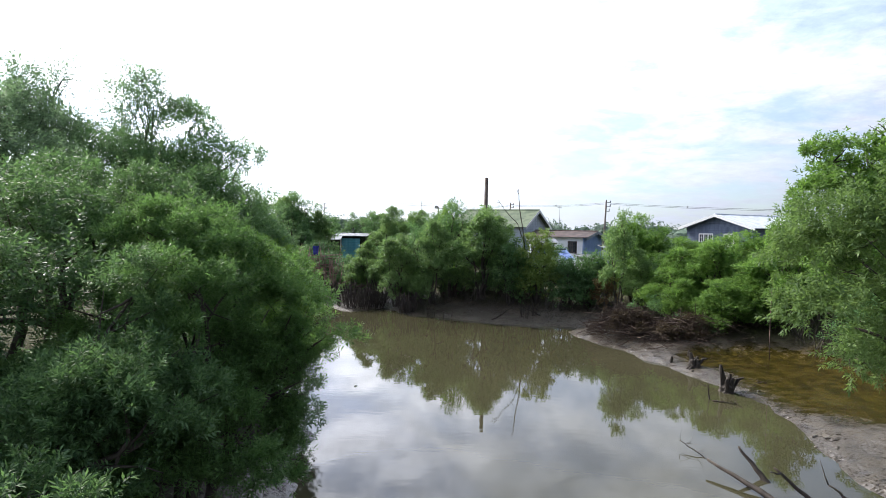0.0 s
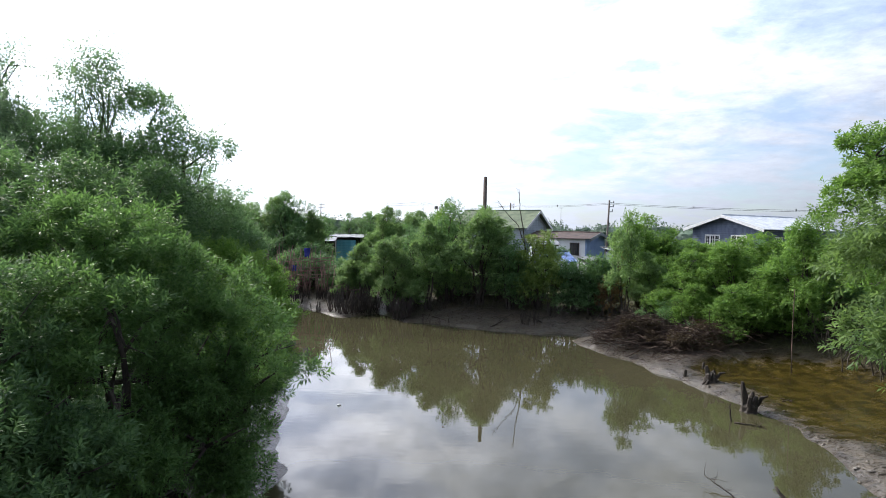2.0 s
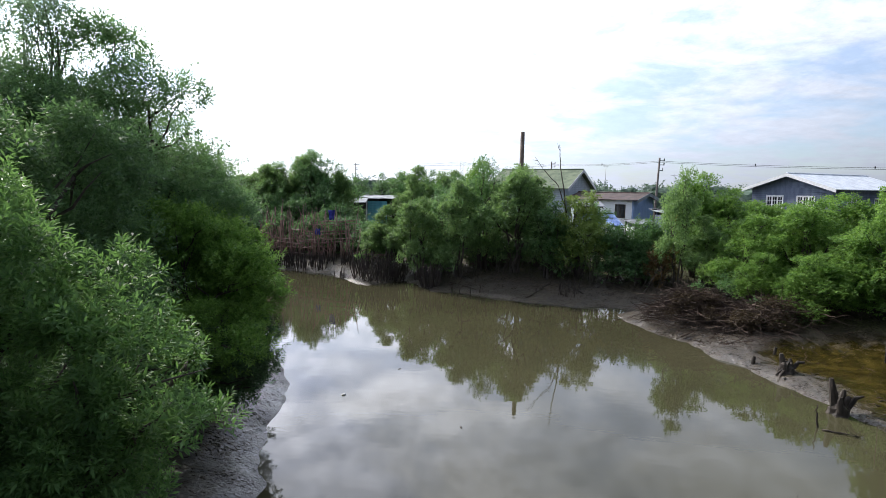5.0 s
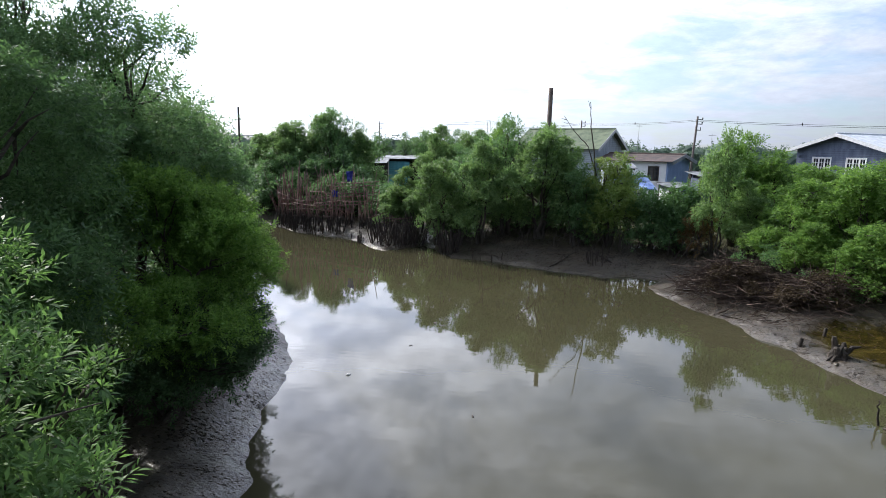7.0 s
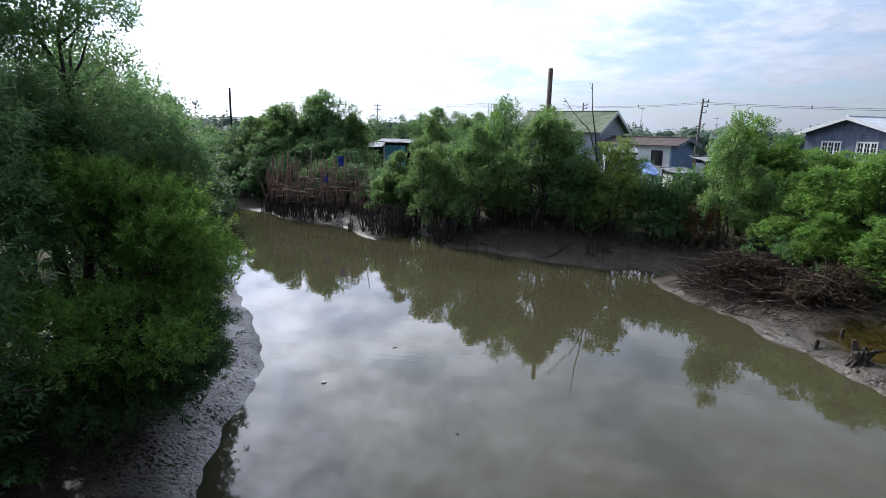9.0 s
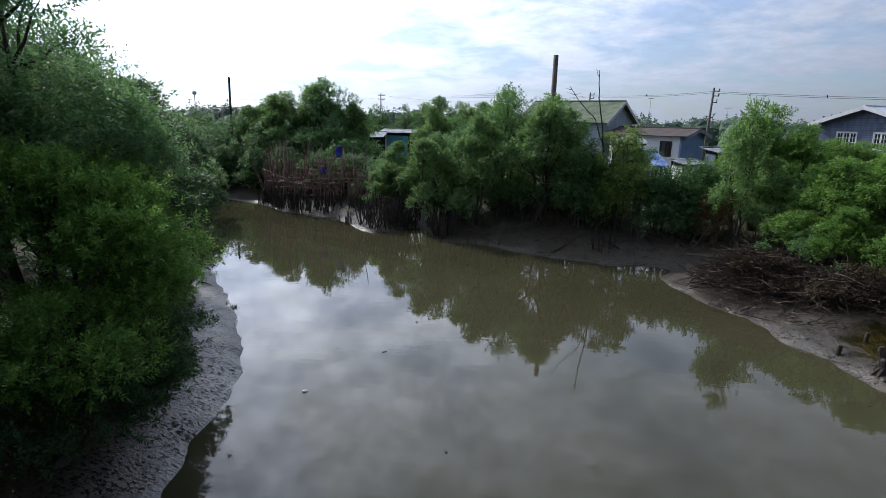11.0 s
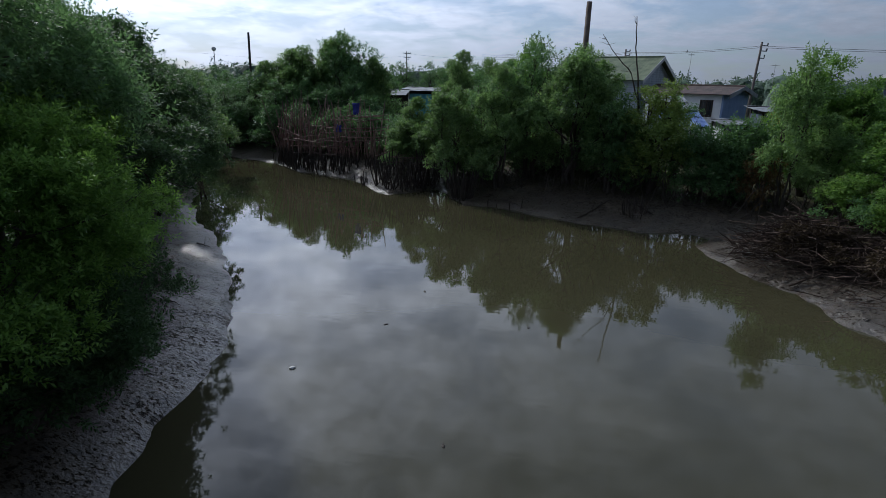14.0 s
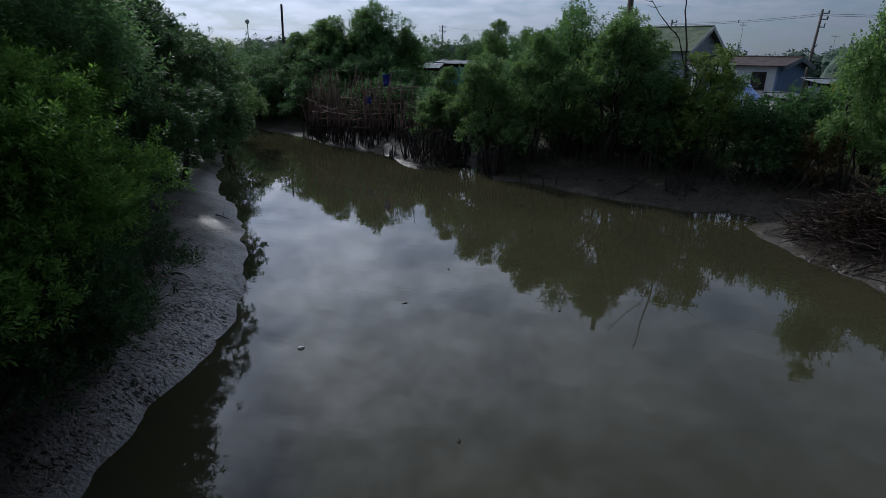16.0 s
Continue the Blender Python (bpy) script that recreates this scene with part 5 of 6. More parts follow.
branch("fallen_branch", "black branch tip at the spit's edge", [(9.9, 13.0, -0.05), (9.5, 13.3, 0.1), (9.2, 13.6, 0.32)], 0.06, 76, 1)
branch("mooring_stake", "thin dark stake standing in the water", [(9.87, 21.3, -0.2), (9.86, 21.3, 0.3), (9.84, 21.3, 0.62)], 0.035, 77, 0, category="stake")
branch("fallen_branch", "thin black branch floating by a stake", [(9.9, 21.1, 0.01), (10.3, 20.9, 0.03), (10.6, 20.7, 0.02)], 0.03, 78, 3)
branch("fallen_log", "long bare log lying on the mud under the trees", [(3.99, 42.85, 1.15), (5.23, 41.78, 0.90), (6.33, 40.86, 0.65)], 0.07, 79, 2, TWIG, "log")
branch("fallen_branch", "crooked dead branch on the mud slope", [(2.9, 37.5, 0.1), (3.6, 38.3, 0.35), (4.4, 39.0, 0.8)], 0.05, 80, 4)
branch("fallen_branch", "tangle of dead roots on the mud slope", [(6.6, 37.6, 0.2), (5.8, 38.2, 0.6), (5.0, 38.6, 0.9)], 0.06, 81, 8)
branch("fallen_branch", "tangle of dead roots on the mud slope", [(0.4, 39.0, 0.1), (-0.4, 39.6, 0.3), (-1.0, 40.0, 0.4)], 0.05, 82, 6)
branch("driftwood", "small dark driftwood stick on wet mud flat", [(-10.14, 28.74, gz(-10.1, 28.7) + 0.03), (-9.9, 28.8, gz(-9.9, 28.8) + 0.04), (-9.65, 28.81, gz(-9.65, 28.8) + 0.02)], 0.03, 83, 1)
branch("driftwood", "small dark driftwood stick on wet mud flat", [(-7.3, 23.39, gz(-7.3, 23.4) + 0.02), (-7.1, 23.42, gz(-7.1, 23.4) + 0.03), (-6.9, 23.36, gz(-6.9, 23.4) + 0.02)], 0.02, 84, 1)
# broken sticks and bark strewn over the spit and the far slope
_rd = random.Random(88)
for k in range(34):
    if k < 20:
        x, y = along([(9.0, 31.6), (10.4, 28.6), (11.3, 25.8), (12.1, 22.6)], _rd.random())
        x, y = x + _rd.uniform(-0.15, 0.9), y + _rd.uniform(-0.3, 0.5)
    else:
        x, y = along([(-1.6, 40.6), (2.6, 38.6), (6.4, 37.6), (8.6, 37.4)], _rd.random())
        y += _rd.uniform(-0.5, 1.4)
    if gz(x, y) < 0.06:
        continue
    a, ln = _rd.uniform(0, 6.28), _rd.uniform(0.14, 0.42)
    mx, my, ex, ey = x + 0.5 * ln * math.cos(a), y + 0.5 * ln * math.sin(a), x + ln * math.cos(a + 0.25), y + ln * math.sin(a + 0.25)
    branch("driftwood", "short broken dark stick lying on the wet mud", [(x, y, gz(x, y) + 0.012), (mx, my, gz(mx, my) + _rd.uniform(0.02, 0.06)), (ex, ey, gz(ex, ey) + 0.012)], _rd.uniform(0.012, 0.028), 200 + k, _rd.choice((0, 1)))
# leafless tree behind the bank
branch("dead_tree", "leafless dead tree with two crooked stems", [(6.0, 43.2, 0.9), (5.6, 42.6, 4.6), (5.35, 42.0, 6.2), (5.05, 41.8, 7.6), (4.95, 41.8, 9.0)], 0.06, 85, 2, BARK, "dead tree")
branch("dead_branch", "leafless crooked side limb above the thicket", [(5.6, 42.3, 4.8), (5.0, 42.2, 6.5), (4.2, 42.0, 7.3), (3.5, 41.8, 8.2)], 0.04, 86, 6, BARK, "branch")


def brush_pile():
    rng = random.Random(91)
    t = thing("brush_pile", "heap of cut brown branches and twigs on the spit", "brush pile", pose(-0.55, -1.0, -0.04))
    top = lambda x, y: 1.3 * math.exp(-(((x - 10.4) / 1.6) ** 2 + ((y - 33.3) / 1.2) ** 2)) + 0.85 * math.exp(-(((x - 13.6) / 2.4) ** 2 + ((y - 31.2) / 1.6) ** 2))
    s = Shape()
    for i in range(1900):
        x, y = (rng.gauss(10.3, 0.95), rng.gauss(33.3, 0.75)) if rng.random() < 0.55 else (rng.gauss(12.9, 1.3), rng.gauss(31.6, 0.85))
        if x < 8.6:
            continue
        z = gz(x, y) + rng.random() ** 0.6 * top(x, y)
        d = Vector((rng.gauss(0, 1), rng.gauss(0, 0.7), rng.gauss(-0.1, 0.35))).normalized() * rng.uniform(0.25, 1.25)
        p = Vector((x, y, z + 0.05))
        q = p + d
        q.z = max(q.z, gz(q.x, q.y) - 0.05)
        r = rng.choice((0.008, 0.011, 0.015, 0.022))
        s.tube(bent(rng, p, q, 3, 0.09), [r, r * 0.9, r * 0.7, r * 0.35], 4, False)
    for k in range(420):
        x, y = rng.gauss(12.2, 1.4), rng.gauss(29.6, 1.1)
        if gz(x, y) < 0.12:
            continue
        d = Vector((rng.gauss(0, 1), rng.gauss(0, 1), 0)).normalized() * rng.uniform(0.08, 0.4)
        p, q = Vector((x, y, gz(x, y) + 0.015)), Vector((x + d.x, y + d.y, gz(x + d.x, y + d.y) + 0.02))
        s.tube(bent(rng, p, q, 2, 0.02), [0.008, 0.007, 0.003], 4, False)
    part("brushwood", s.mesh("brushwood", BRUSH), t)["kind"] = "stuff"
    lob = [(10.8, 33.0, 1.0, 1.5, 1.1, 0.5), (13.4, 31.3, 0.9, 2.0, 1.3, 0.6), (11.9, 32.0, 0.8, 1.4, 1.0, 0.5)]
    part("dead_foliage", leaf_mesh("dead_foliage", 92, lob, 20000, LEAF_DRY, length=0.11, width=0.05, per=5, reach=0.15, sag=0.5, inner=0.3), t)
    part("live_foliage", leaf_mesh("live_foliage", 93, [(12.3, 33.6, 1.9, 0.5, 0.4, 0.9), (11.2, 34.0, 1.5, 0.5, 0.4, 0.5), (13.4, 32.4, 1.2, 0.9, 0.6, 0.4), (14.4, 31.4, 1.0, 0.8, 0.6, 0.4), (13.0, 31.0, 0.8, 0.8, 0.5, 0.3)], 1800, LEAF_DARK, length=0.11, width=0.05, per=6), t)
    for p, q, r in (((9.9, 33.4, 1.0), (12.7, 33.6, 1.75), 0.035), ((10.3, 33.0, 1.2), (13.4, 32.8, 1.55), 0.045), ((10.2, 32.2, 0.5), (11.6, 31.6, 1.1), 0.03), ((9.6, 31.0, 0.2), (10.6, 31.4, 0.55), 0.035),
                    ((11.8, 32.4, 1.3), (13.8, 31.2, 0.8), 0.03), ((12.4, 32.0, 1.2), (14.8, 32.6, 1.5), 0.03), ((9.4, 34.2, 0.4), (11.0, 33.8, 1.2), 0.03), ((13.0, 30.4, 0.5), (15.2, 30.0, 0.8), 0.03)):
        part("stick", Shape().tube(bent(rng, p, q, 4, 0.06), [r, r, r * 0.9, r * 0.7, r * 0.5], 6).mesh("branch", TWIG, True), t)

    for k in range(26):
        x, y = (rng.gauss(10.4, 0.8), rng.gauss(33.2, 0.6)) if k % 2 else (rng.gauss(12.8, 1.4), rng.gauss(31.6, 0.8))
        p = Vector((x, y, gz(x, y) + 0.25 + top(x, y) * rng.uniform(0.7, 1.05)))
        q = p + Vector((rng.gauss(0, 0.8), rng.gauss(0, 0.5), rng.uniform(-0.35, 0.3)))
        r = rng.uniform(0.012, 0.026)
        part("stick", Shape().tube(bent(rng, p, q, 3, 0.06), [r, r * 0.9, r * 0.7, r * 0.4], 5).mesh("stick", TWIG, True), t)


brush_pile()


def undergrowth():
    """Bare stems, roots and hanging twigs in the shade behind the mud slope."""
    rng = random.Random(95)
    s = Shape()
    spots = [(-6, 44), (-4, 43.6), (-2, 42.6), (0, 42.2), (2, 41.6), (4, 41), (6, 40.4), (8, 39.6), (10, 38), (12, 36.6), (13.4, 35), (15, 33.4), (16.4, 31.6), (17.4, 29.6), (18.0, 27), (17.8, 24)]
    for i in range(700):
        a = rng.randrange(len(spots) - 1)
        k = rng.random()
        x = spots[a][0] * (1 - k) + spots[a + 1][0] * k + rng.gauss(0, 0.4)
        y = spots[a][1] * (1 - k) + spots[a + 1][1] * k + rng.uniform(-0.8, 2.2)
        z = gz(x, y)
        p = Vector((x, y, z - 0.1))
        q = p + Vector((rng.gauss(0, 0.5), rng.gauss(-0.2, 0.4), rng.uniform(0.4, 1.9)))
        r = rng.choice((0.01, 0.014, 0.02, 0.03))
        s.tube(bent(rng, p, q, 3, 0.08), [r, r * 0.85, r * 0.65, r * 0.35], 4, False)
    tagged(new("undergrowth", s.mesh("undergrowth", BARK)), "tangle of bare stems and roots under the trees", "undergrowth", kind="stuff")


undergrowth()


def breathing_roots():
    rng = random.Random(96)
    s = Shape()
    while len(s.f) < 420 * 4:
        x, y = rng.uniform(-3, 9), rng.uniform(36.5, 41)
        z = gz(x, y)
        if not 0.12 < z < 0.95 or (x > 12.2 and y < 28.5):
            continue
        h = rng.uniform(0.04, 0.14)
        s.tube([(x, y, z - 0.03), (x + rng.gauss(0, 0.02), y + rng.gauss(0, 0.02), z + h)], [0.012, 0.005], 4, False)
    tagged(new("breathing_roots", s.mesh("breathing_roots", DEADWOOD)), "thin mangrove breathing roots poking from the mud", "roots", kind="stuff")


breathing_roots()


def mud_clods():
    """Lumps of mud along the water's edge and over the spit."""
    rng = random.Random(97)
    s = Shape()
    bm = bmesh.new()
    bmesh.ops.create_icosphere(bm, subdivisions=1, radius=1)
    ball = [v.co.copy() for v in bm.verts]
    tris = [[v.index for v in f.verts] for f in bm.faces]
    bm.free()
    edge = [tuple(p) for p in FAR_BANK[14:32]]
    for i in range(700):
        x, y = along(edge, rng.random())
        x, y = x + abs(rng.gauss(0.0, 0.45)), y + rng.gauss(0, 0.5)
        z = gz(x, y)
        if z < -0.06:
            continue
        r = rng.choice((0.015, 0.02, 0.03, 0.045, 0.07)) * rng.uniform(0.7, 1.3)
        ta, long = rng.uniform(0, 3.14), rng.uniform(1.0, 2.0)
        if soft_noise(x, y, 1.3, 2) < 0.05:
            continue
        base = len(s.v)
        for c in ball:
            k = rng.uniform(0.5, 1.4)
            ex, ey = c.x * r * k * long, c.y * r * k
            s.v.append(Vector((x + ex * math.cos(ta) - ey * math.sin(ta), y + ex * math.sin(ta) + ey * math.cos(ta), z - 0.1 * r + c.z * r * k * 0.55)))
        s.f += [tuple(base + q for q in t) for t in tris]
    tagged(new("mud_clods", s.mesh("mud_clods", MUD, True)), "lumps of wet mud strewn along the water's edge", "mud clods", kind="stuff")


mud_clods()


def scrap(name, label, x, y, z, size, material, seed, category, flat=0.4):
    """A crumpled scrap: a small closed, dented lump."""
    rng = random.Random(seed)
    bm = bmesh.new()
    bmesh.ops.create_icosphere(bm, subdivisions=2, radius=1)
    for v in bm.verts:
        k = 1 + 0.35 * noise.noise(v.co * 1.7 + Vector((seed, 0, 0)))
        v.co = Vector((v.co.x * k * size[0], v.co.y * k * size[1], v.co.z * k * size[2]))
    me = bpy.data.meshes.new(name)
    bm.to_mesh(me)
    bm.free()
    me.materials.append(material)
    ob = new(name, me)
    ob.matrix_world = pose(x, y, z, 0, 0, rng.uniform(0, 360))
    return tagged(ob, label, category)


scrap("foam_scrap", "small white foam scrap floating on the creek", -3.23, 21.85, 0.01, (0.065, 0.05, 0.03), FOAM, 1, "litter")
for k, (x, y) in enumerate(((-2.0, 24.5), (0.4, 20.0), (-1.6, 27.0), (1.5, 25.2))):
    scrap("floating_leaf", "dead brown leaf floating on the creek", x, y, 0.005, (0.07, 0.03, 0.01), DEADWOOD, 5 + k, "leaf")


def hung_sheet(label, x, y, z, wide, high, seed):
    """A crumpled plastic sheet caught on the canes, with thickness."""
    rng = random.Random(seed)
    n, m = 8, 8
    v, f = [], []
    for side in (0, 0.02):
        for j in range(m + 1):
            for i in range(n + 1):
                u, w = i / n, j / m
                v.append((wide * (u - 0.5) * (1 - 0.3 * w), side + 0.16 * noise.noise(Vector((u * 3, w * 3, seed))), -high * w + 0.18 * noise.noise(Vector((u * 2.5, seed, w * 2)))))
    off = (n + 1) * (m + 1)
    for j in range(m):
        for i in range(n):
            a = j * (n + 1) + i
            f.append((a, a + 1, a + n + 2, a + n + 1))
            f.append((off + a + n + 1, off + a + n + 2, off + a + 1, off + a))
    ob = new("plastic_sheet", mesh_of("plastic_sheet", v, f, BLUE_TARP, True))
    ob.matrix_world = pose(x, y, z, 0, 0, rng.uniform(-30, 30))
    return tagged(ob, label, "plastic sheet")


hung_sheet("crumpled blue plastic sheet caught on bamboo fence", -11.9, 46.4, 3.1, 0.5, 0.45, 3)
hung_sheet("crumpled dark blue sheet hanging on bamboo fence", -11.3, 48.0, 4.4, 0.6, 0.75, 8)


# ---- houses ----
def wall_shape(wide, high, thick, holes):
    """A wall along x, its outer face at y = 0, with openings (x0, z0, x1, z1) cut through: one closed skin."""
    s = Shape()
    xs = sorted({0.0, wide, *(h[0] for h in holes), *(h[2] for h in holes)})
    zs = sorted({0.0, high, *(h[1] for h in holes), *(h[3] for h in holes)})
    index = {}

    def at(i, j, k):
        if (i, j, k) not in index:
            index[i, j, k] = len(s.v)
            s.v.append(Vector((xs[i], thick * k, zs[j])))
        return index[i, j, k]

    def solid(i, j):
        if not (0 <= i < len(xs) - 1 and 0 <= j < len(zs) - 1):
            return False
        cx, cz = (xs[i] + xs[i + 1]) / 2, (zs[j] + zs[j + 1]) / 2
        return not any(h[0] < cx < h[2] and h[1] < cz < h[3] for h in holes)

    for i in range(len(xs) - 1):
        for j in range(len(zs) - 1):
            if not solid(i, j):
                continue
            s.f.append((at(i, j, 0), at(i + 1, j, 0), at(i + 1, j + 1, 0), at(i, j + 1, 0)))
            s.f.append((at(i, j + 1, 1), at(i + 1, j + 1, 1), at(i + 1, j, 1), at(i, j, 1)))
            for di, dj, a, b in ((-1, 0, (i, j), (i, j + 1)), (1, 0, (i + 1, j + 1), (i + 1, j)), (0, -1, (i + 1, j), (i, j)), (0, 1, (i, j + 1), (i + 1, j + 1))):
                if not solid(i + di, j + dj):
                    s.f.append((at(*a, 0), at(*b, 0), at(*b, 1), at(*a, 1)))
    return s


def window(parent, hole, m, sashes=3, material=None):
    """White casements with glazing bars, set in an opening of a wall."""
    x0, z0, x1, z1 = hole
    s = Shape()
    b = 0.07
    s.box(x0 - b, -0.04, z0 - b, x1 + b, 0.08, z0).box(x0 - b, -0.04, z1, x1 + b, 0.08, z1 + b)
    s.box(x0 - b, -0.04, z0, x0, 0.08, z1).box(x1, -0.04, z0, x1 + b, 0.08, z1)
    w = part("window", s.mesh("window_frame", material or WHITE_PAINT), parent, "casement window with glazing bars", m)
    for k in range(sashes):
        a, c = x0 + (x1 - x0) * k / sashes, x0 + (x1 - x0) * (k + 1) / sashes
        g = Shape()
        g.box(a + 0.005, 0.0, z0 + 0.004, a + 0.075, 0.05, z1 - 0.004).box(c - 0.075, 0.0, z0 + 0.004, c - 0.005, 0.05, z1 - 0.004)
        g.box(a + 0.075, 0.0, z0 + 0.004, c - 0.075, 0.05, z0 + 0.074).box(a + 0.075, 0.0, z1 - 0.074, c - 0.075, 0.05, z1 - 0.004)
        g.box((a + c) / 2 - 0.02, 0.005, z0 + 0.074, (a + c) / 2 + 0.02, 0.045, z1 - 0.074)
        for q in (0.36, 0.66):
            z = z0 + (z1 - z0) * q
            g.box(a + 0.075, 0.008, z - 0.02, c - 0.075, 0.042, z + 0.02)
        part("sash", g.mesh("sash", material or WHITE_PAINT), w)
        part("pane", Shape().box(a + 0.07, 0.022, z0 + 0.07, c - 0.07, 0.03, z1 - 0.07).mesh("pane", GLASS), w)


def gable_house(label, x, y, z, turn, length, wide, eave, rise, wall_mat, roof_mat, gable_holes=(), long_holes=(), back_holes=(), over=0.6, long_mat=None, vent=False, sashes=3, barge=None, frames=None):
    """Ridge along the local x; one gable end at x = 0, one long wall at y = 0; floor slab at z."""
    h = thing("house", label, "house", pose(x, y, z, 0, 0, turn))
    t = 0.15
    front = pose(0, wide, 0, 0, 0, -90)
    part("wall", wall_shape(wide, eave, t, gable_holes).mesh("wall", wall_mat), h, m=front)
    part("wall", wall_shape(length - 2 * t, eave, t, long_holes).mesh("wall", long_mat or wall_mat), h, m=pose(t, 0, 0))
    part("wall", wall_shape(wide, eave, t, ()).mesh("wall", wall_mat), h, m=pose(length - t, wide, 0, 0, 0, -90))
    back = pose(length - t, wide, 0, 0, 0, 180)
    part("wall", wall_shape(length - 2 * t, eave, t, back_holes).mesh("wall", long_mat or wall_mat), h, m=back)
    for gx0 in (0.0, length - t):
        s = Shape()
        tri = [(gx0, 0, eave), (gx0, wide, eave), (gx0, wide / 2, eave + rise)]
        s.v = [Vector(p) for p in tri] + [Vector(p) + Vector((t, 0, 0)) for p in tri]
        s.f = [(0, 2, 1), (3, 4, 5), (0, 1, 4, 3), (1, 2, 5, 4), (2, 0, 3, 5)]
        part("gable", s.mesh("gable", wall_mat), h)
    k = rise / (wide / 2)
    for sgn in (0, 1):
        ya, yb = (-over, wide / 2) if sgn == 0 else (wide + over, wide / 2)
        za, zb = eave - over * k + 0.08, eave + rise + 0.08
        c = [(-over, ya, za), (length + over, ya, za), (length + over, yb, zb), (-over, yb, zb)]
        if sgn:
            c = [c[1], c[0], c[3], c[2]]
        part("roof", Shape().slab(c, 0.06).mesh("roof", roof_mat), h, "corrugated roof slope")
        # barge board along the gable
        p0, p1 = Vector((-over - 0.03, ya, za)), Vector((-over - 0.03, yb, zb))
        b = Shape()
        b.v = [p0 + Vector((0, 0, 0.03)), p1 + Vector((0, 0, 0.03)), p1 - Vector((0, 0, 0.3)), p0 - Vector((0, 0, 0.3))]
        b.v += [p + Vector((0.028, 0, 0)) for p in b.v]
        b.f = [(0, 1, 2, 3), (7, 6, 5, 4), (0, 4, 5, 1), (1, 5, 6, 2), (2, 6, 7, 3), (3, 7, 4, 0)]
        part("barge_board", b.mesh("barge_board", barge or WHITE_PAINT), h)
    part("ridge_cap", Shape().tube([(-over, wide / 2, eave + rise + 0.09), (length + over, wide / 2, eave + rise + 0.09)], [0.09, 0.09], 8).mesh("ridge_cap", roof_mat), h)
    part("floor_slab", Shape().box(0.2, 0.2, -1.2, length - 0.2, wide - 0.2, 0.0).mesh("floor_slab", CONCRETE), h)
    for hole in gable_holes:
        window(h, hole, front, sashes)
    for hole in long_holes:
        window(h, hole, pose(t, 0, 0), 2)
    for hole in back_holes:
        window(h, hole, back, sashes, frames)
    if vent:
        s = Shape()
        for q in range(5):
            s.box(-0.05, wide / 2 - 0.3, eave + rise * 0.45 + q * 0.12, -0.01, wide / 2 + 0.3, eave + rise * 0.45 + q * 0.12 + 0.07)
        part("vent", s.mesh("vent", PALE_SIDING), h)
    return h


def floor_at(x, y):
    return gz(x, y) + 0.15


gable_house("blue-grey board house with white steel roof and white windows", 31.9, 61.2, floor_at(31, 62), 28.0, 11.0, 8.4, 5.05, 1.3, GREY_SIDING, WHITE_ROOF,
            gable_holes=((1.75, 2.85, 3.5, 4.2), (5.0, 2.85, 6.7, 4.2)), long_holes=((2.0, 3.0, 3.2, 4.1), (6.0, 3.0, 7.2, 4.1)), over=0.7)
gable_house("pale grey board house with mossy green roof", 11.85, 73.05, floor_at(11, 72), 150.0, 9.0, 7.0, 4.9, 1.8, PALE_SIDING, GREEN_ROOF, gable_holes=((2.6, 2.6, 4.2, 3.8),), over=0.6, vent=True, sashes=2)
gable_house("small white and blue rendered house with rusty roof", 17.5, 67.1, floor_at(14, 64), 148.0, 6.5, 6.0, 3.75, 0.55, BLUE_WALL, RUST_ROOF, back_holes=((4.6, 2.0, 5.5, 3.2),), long_mat=WHITE_WALL, over=0.55, sashes=2, barge=GREY_ROOF, frames=DARKPOST)


def lean_to(label, x, y, z, turn, wide, deep, high, drop, roof_mat, wall_mat=None):
    """An open shed: four posts, rails and one sloping roof."""
    h = thing("shed", label, "shed", pose(x, y, z, 0, 0, turn))
    for px, py, ph in ((0, 0, high - drop), (wide, 0, high - drop), (0, deep, high), (wide, deep, high)):
        part("post", Shape().box(px - 0.06, py - 0.06, -0.3, px + 0.06, py + 0.06, ph).mesh("post", DARKPOST), h)
    for py, ph in ((0, high - drop), (deep, high)):
        part("beam", Shape().box(-0.3, py - 0.05, ph, wide + 0.3, py + 0.05, ph + 0.12).mesh("beam", DARKPOST), h)
    s = Shape()
    n = 10
    for j in range(n + 1):
        for i in range(n + 1):
            u, w = i / n, j / n
            s.v.append(Vector((-0.4 + (wide + 0.8) * u, -0.5 + (deep + 0.9) * w, high - drop + drop * w + 0.14 + 0.06 * noise.noise(Vector((u * 5, w * 4, x))) * 1.0)))
    for j in range(n):
        for i in range(n):
            a = j * (n + 1) + i
            s.f.append((a, a + 1, a + n + 2, a + n + 1))
    me = s.mesh("roof", roof_mat)
    r = part("roof", me, h)
    sol = r.modifiers.new("thickness", "SOLIDIFY")
    sol.thickness = 0.03
    if wall_mat:
        part("wall", Shape().box(0.06, deep - 0.2, 0, wide - 0.06, deep - 0.07, high - 0.05).mesh("wall", wall_mat), h)
        part("wall", Shape().box(-0.05, 0.1, 0, 0.05, deep - 0.1, high - drop - 0.1).mesh("wall", wall_mat), h)
    return h


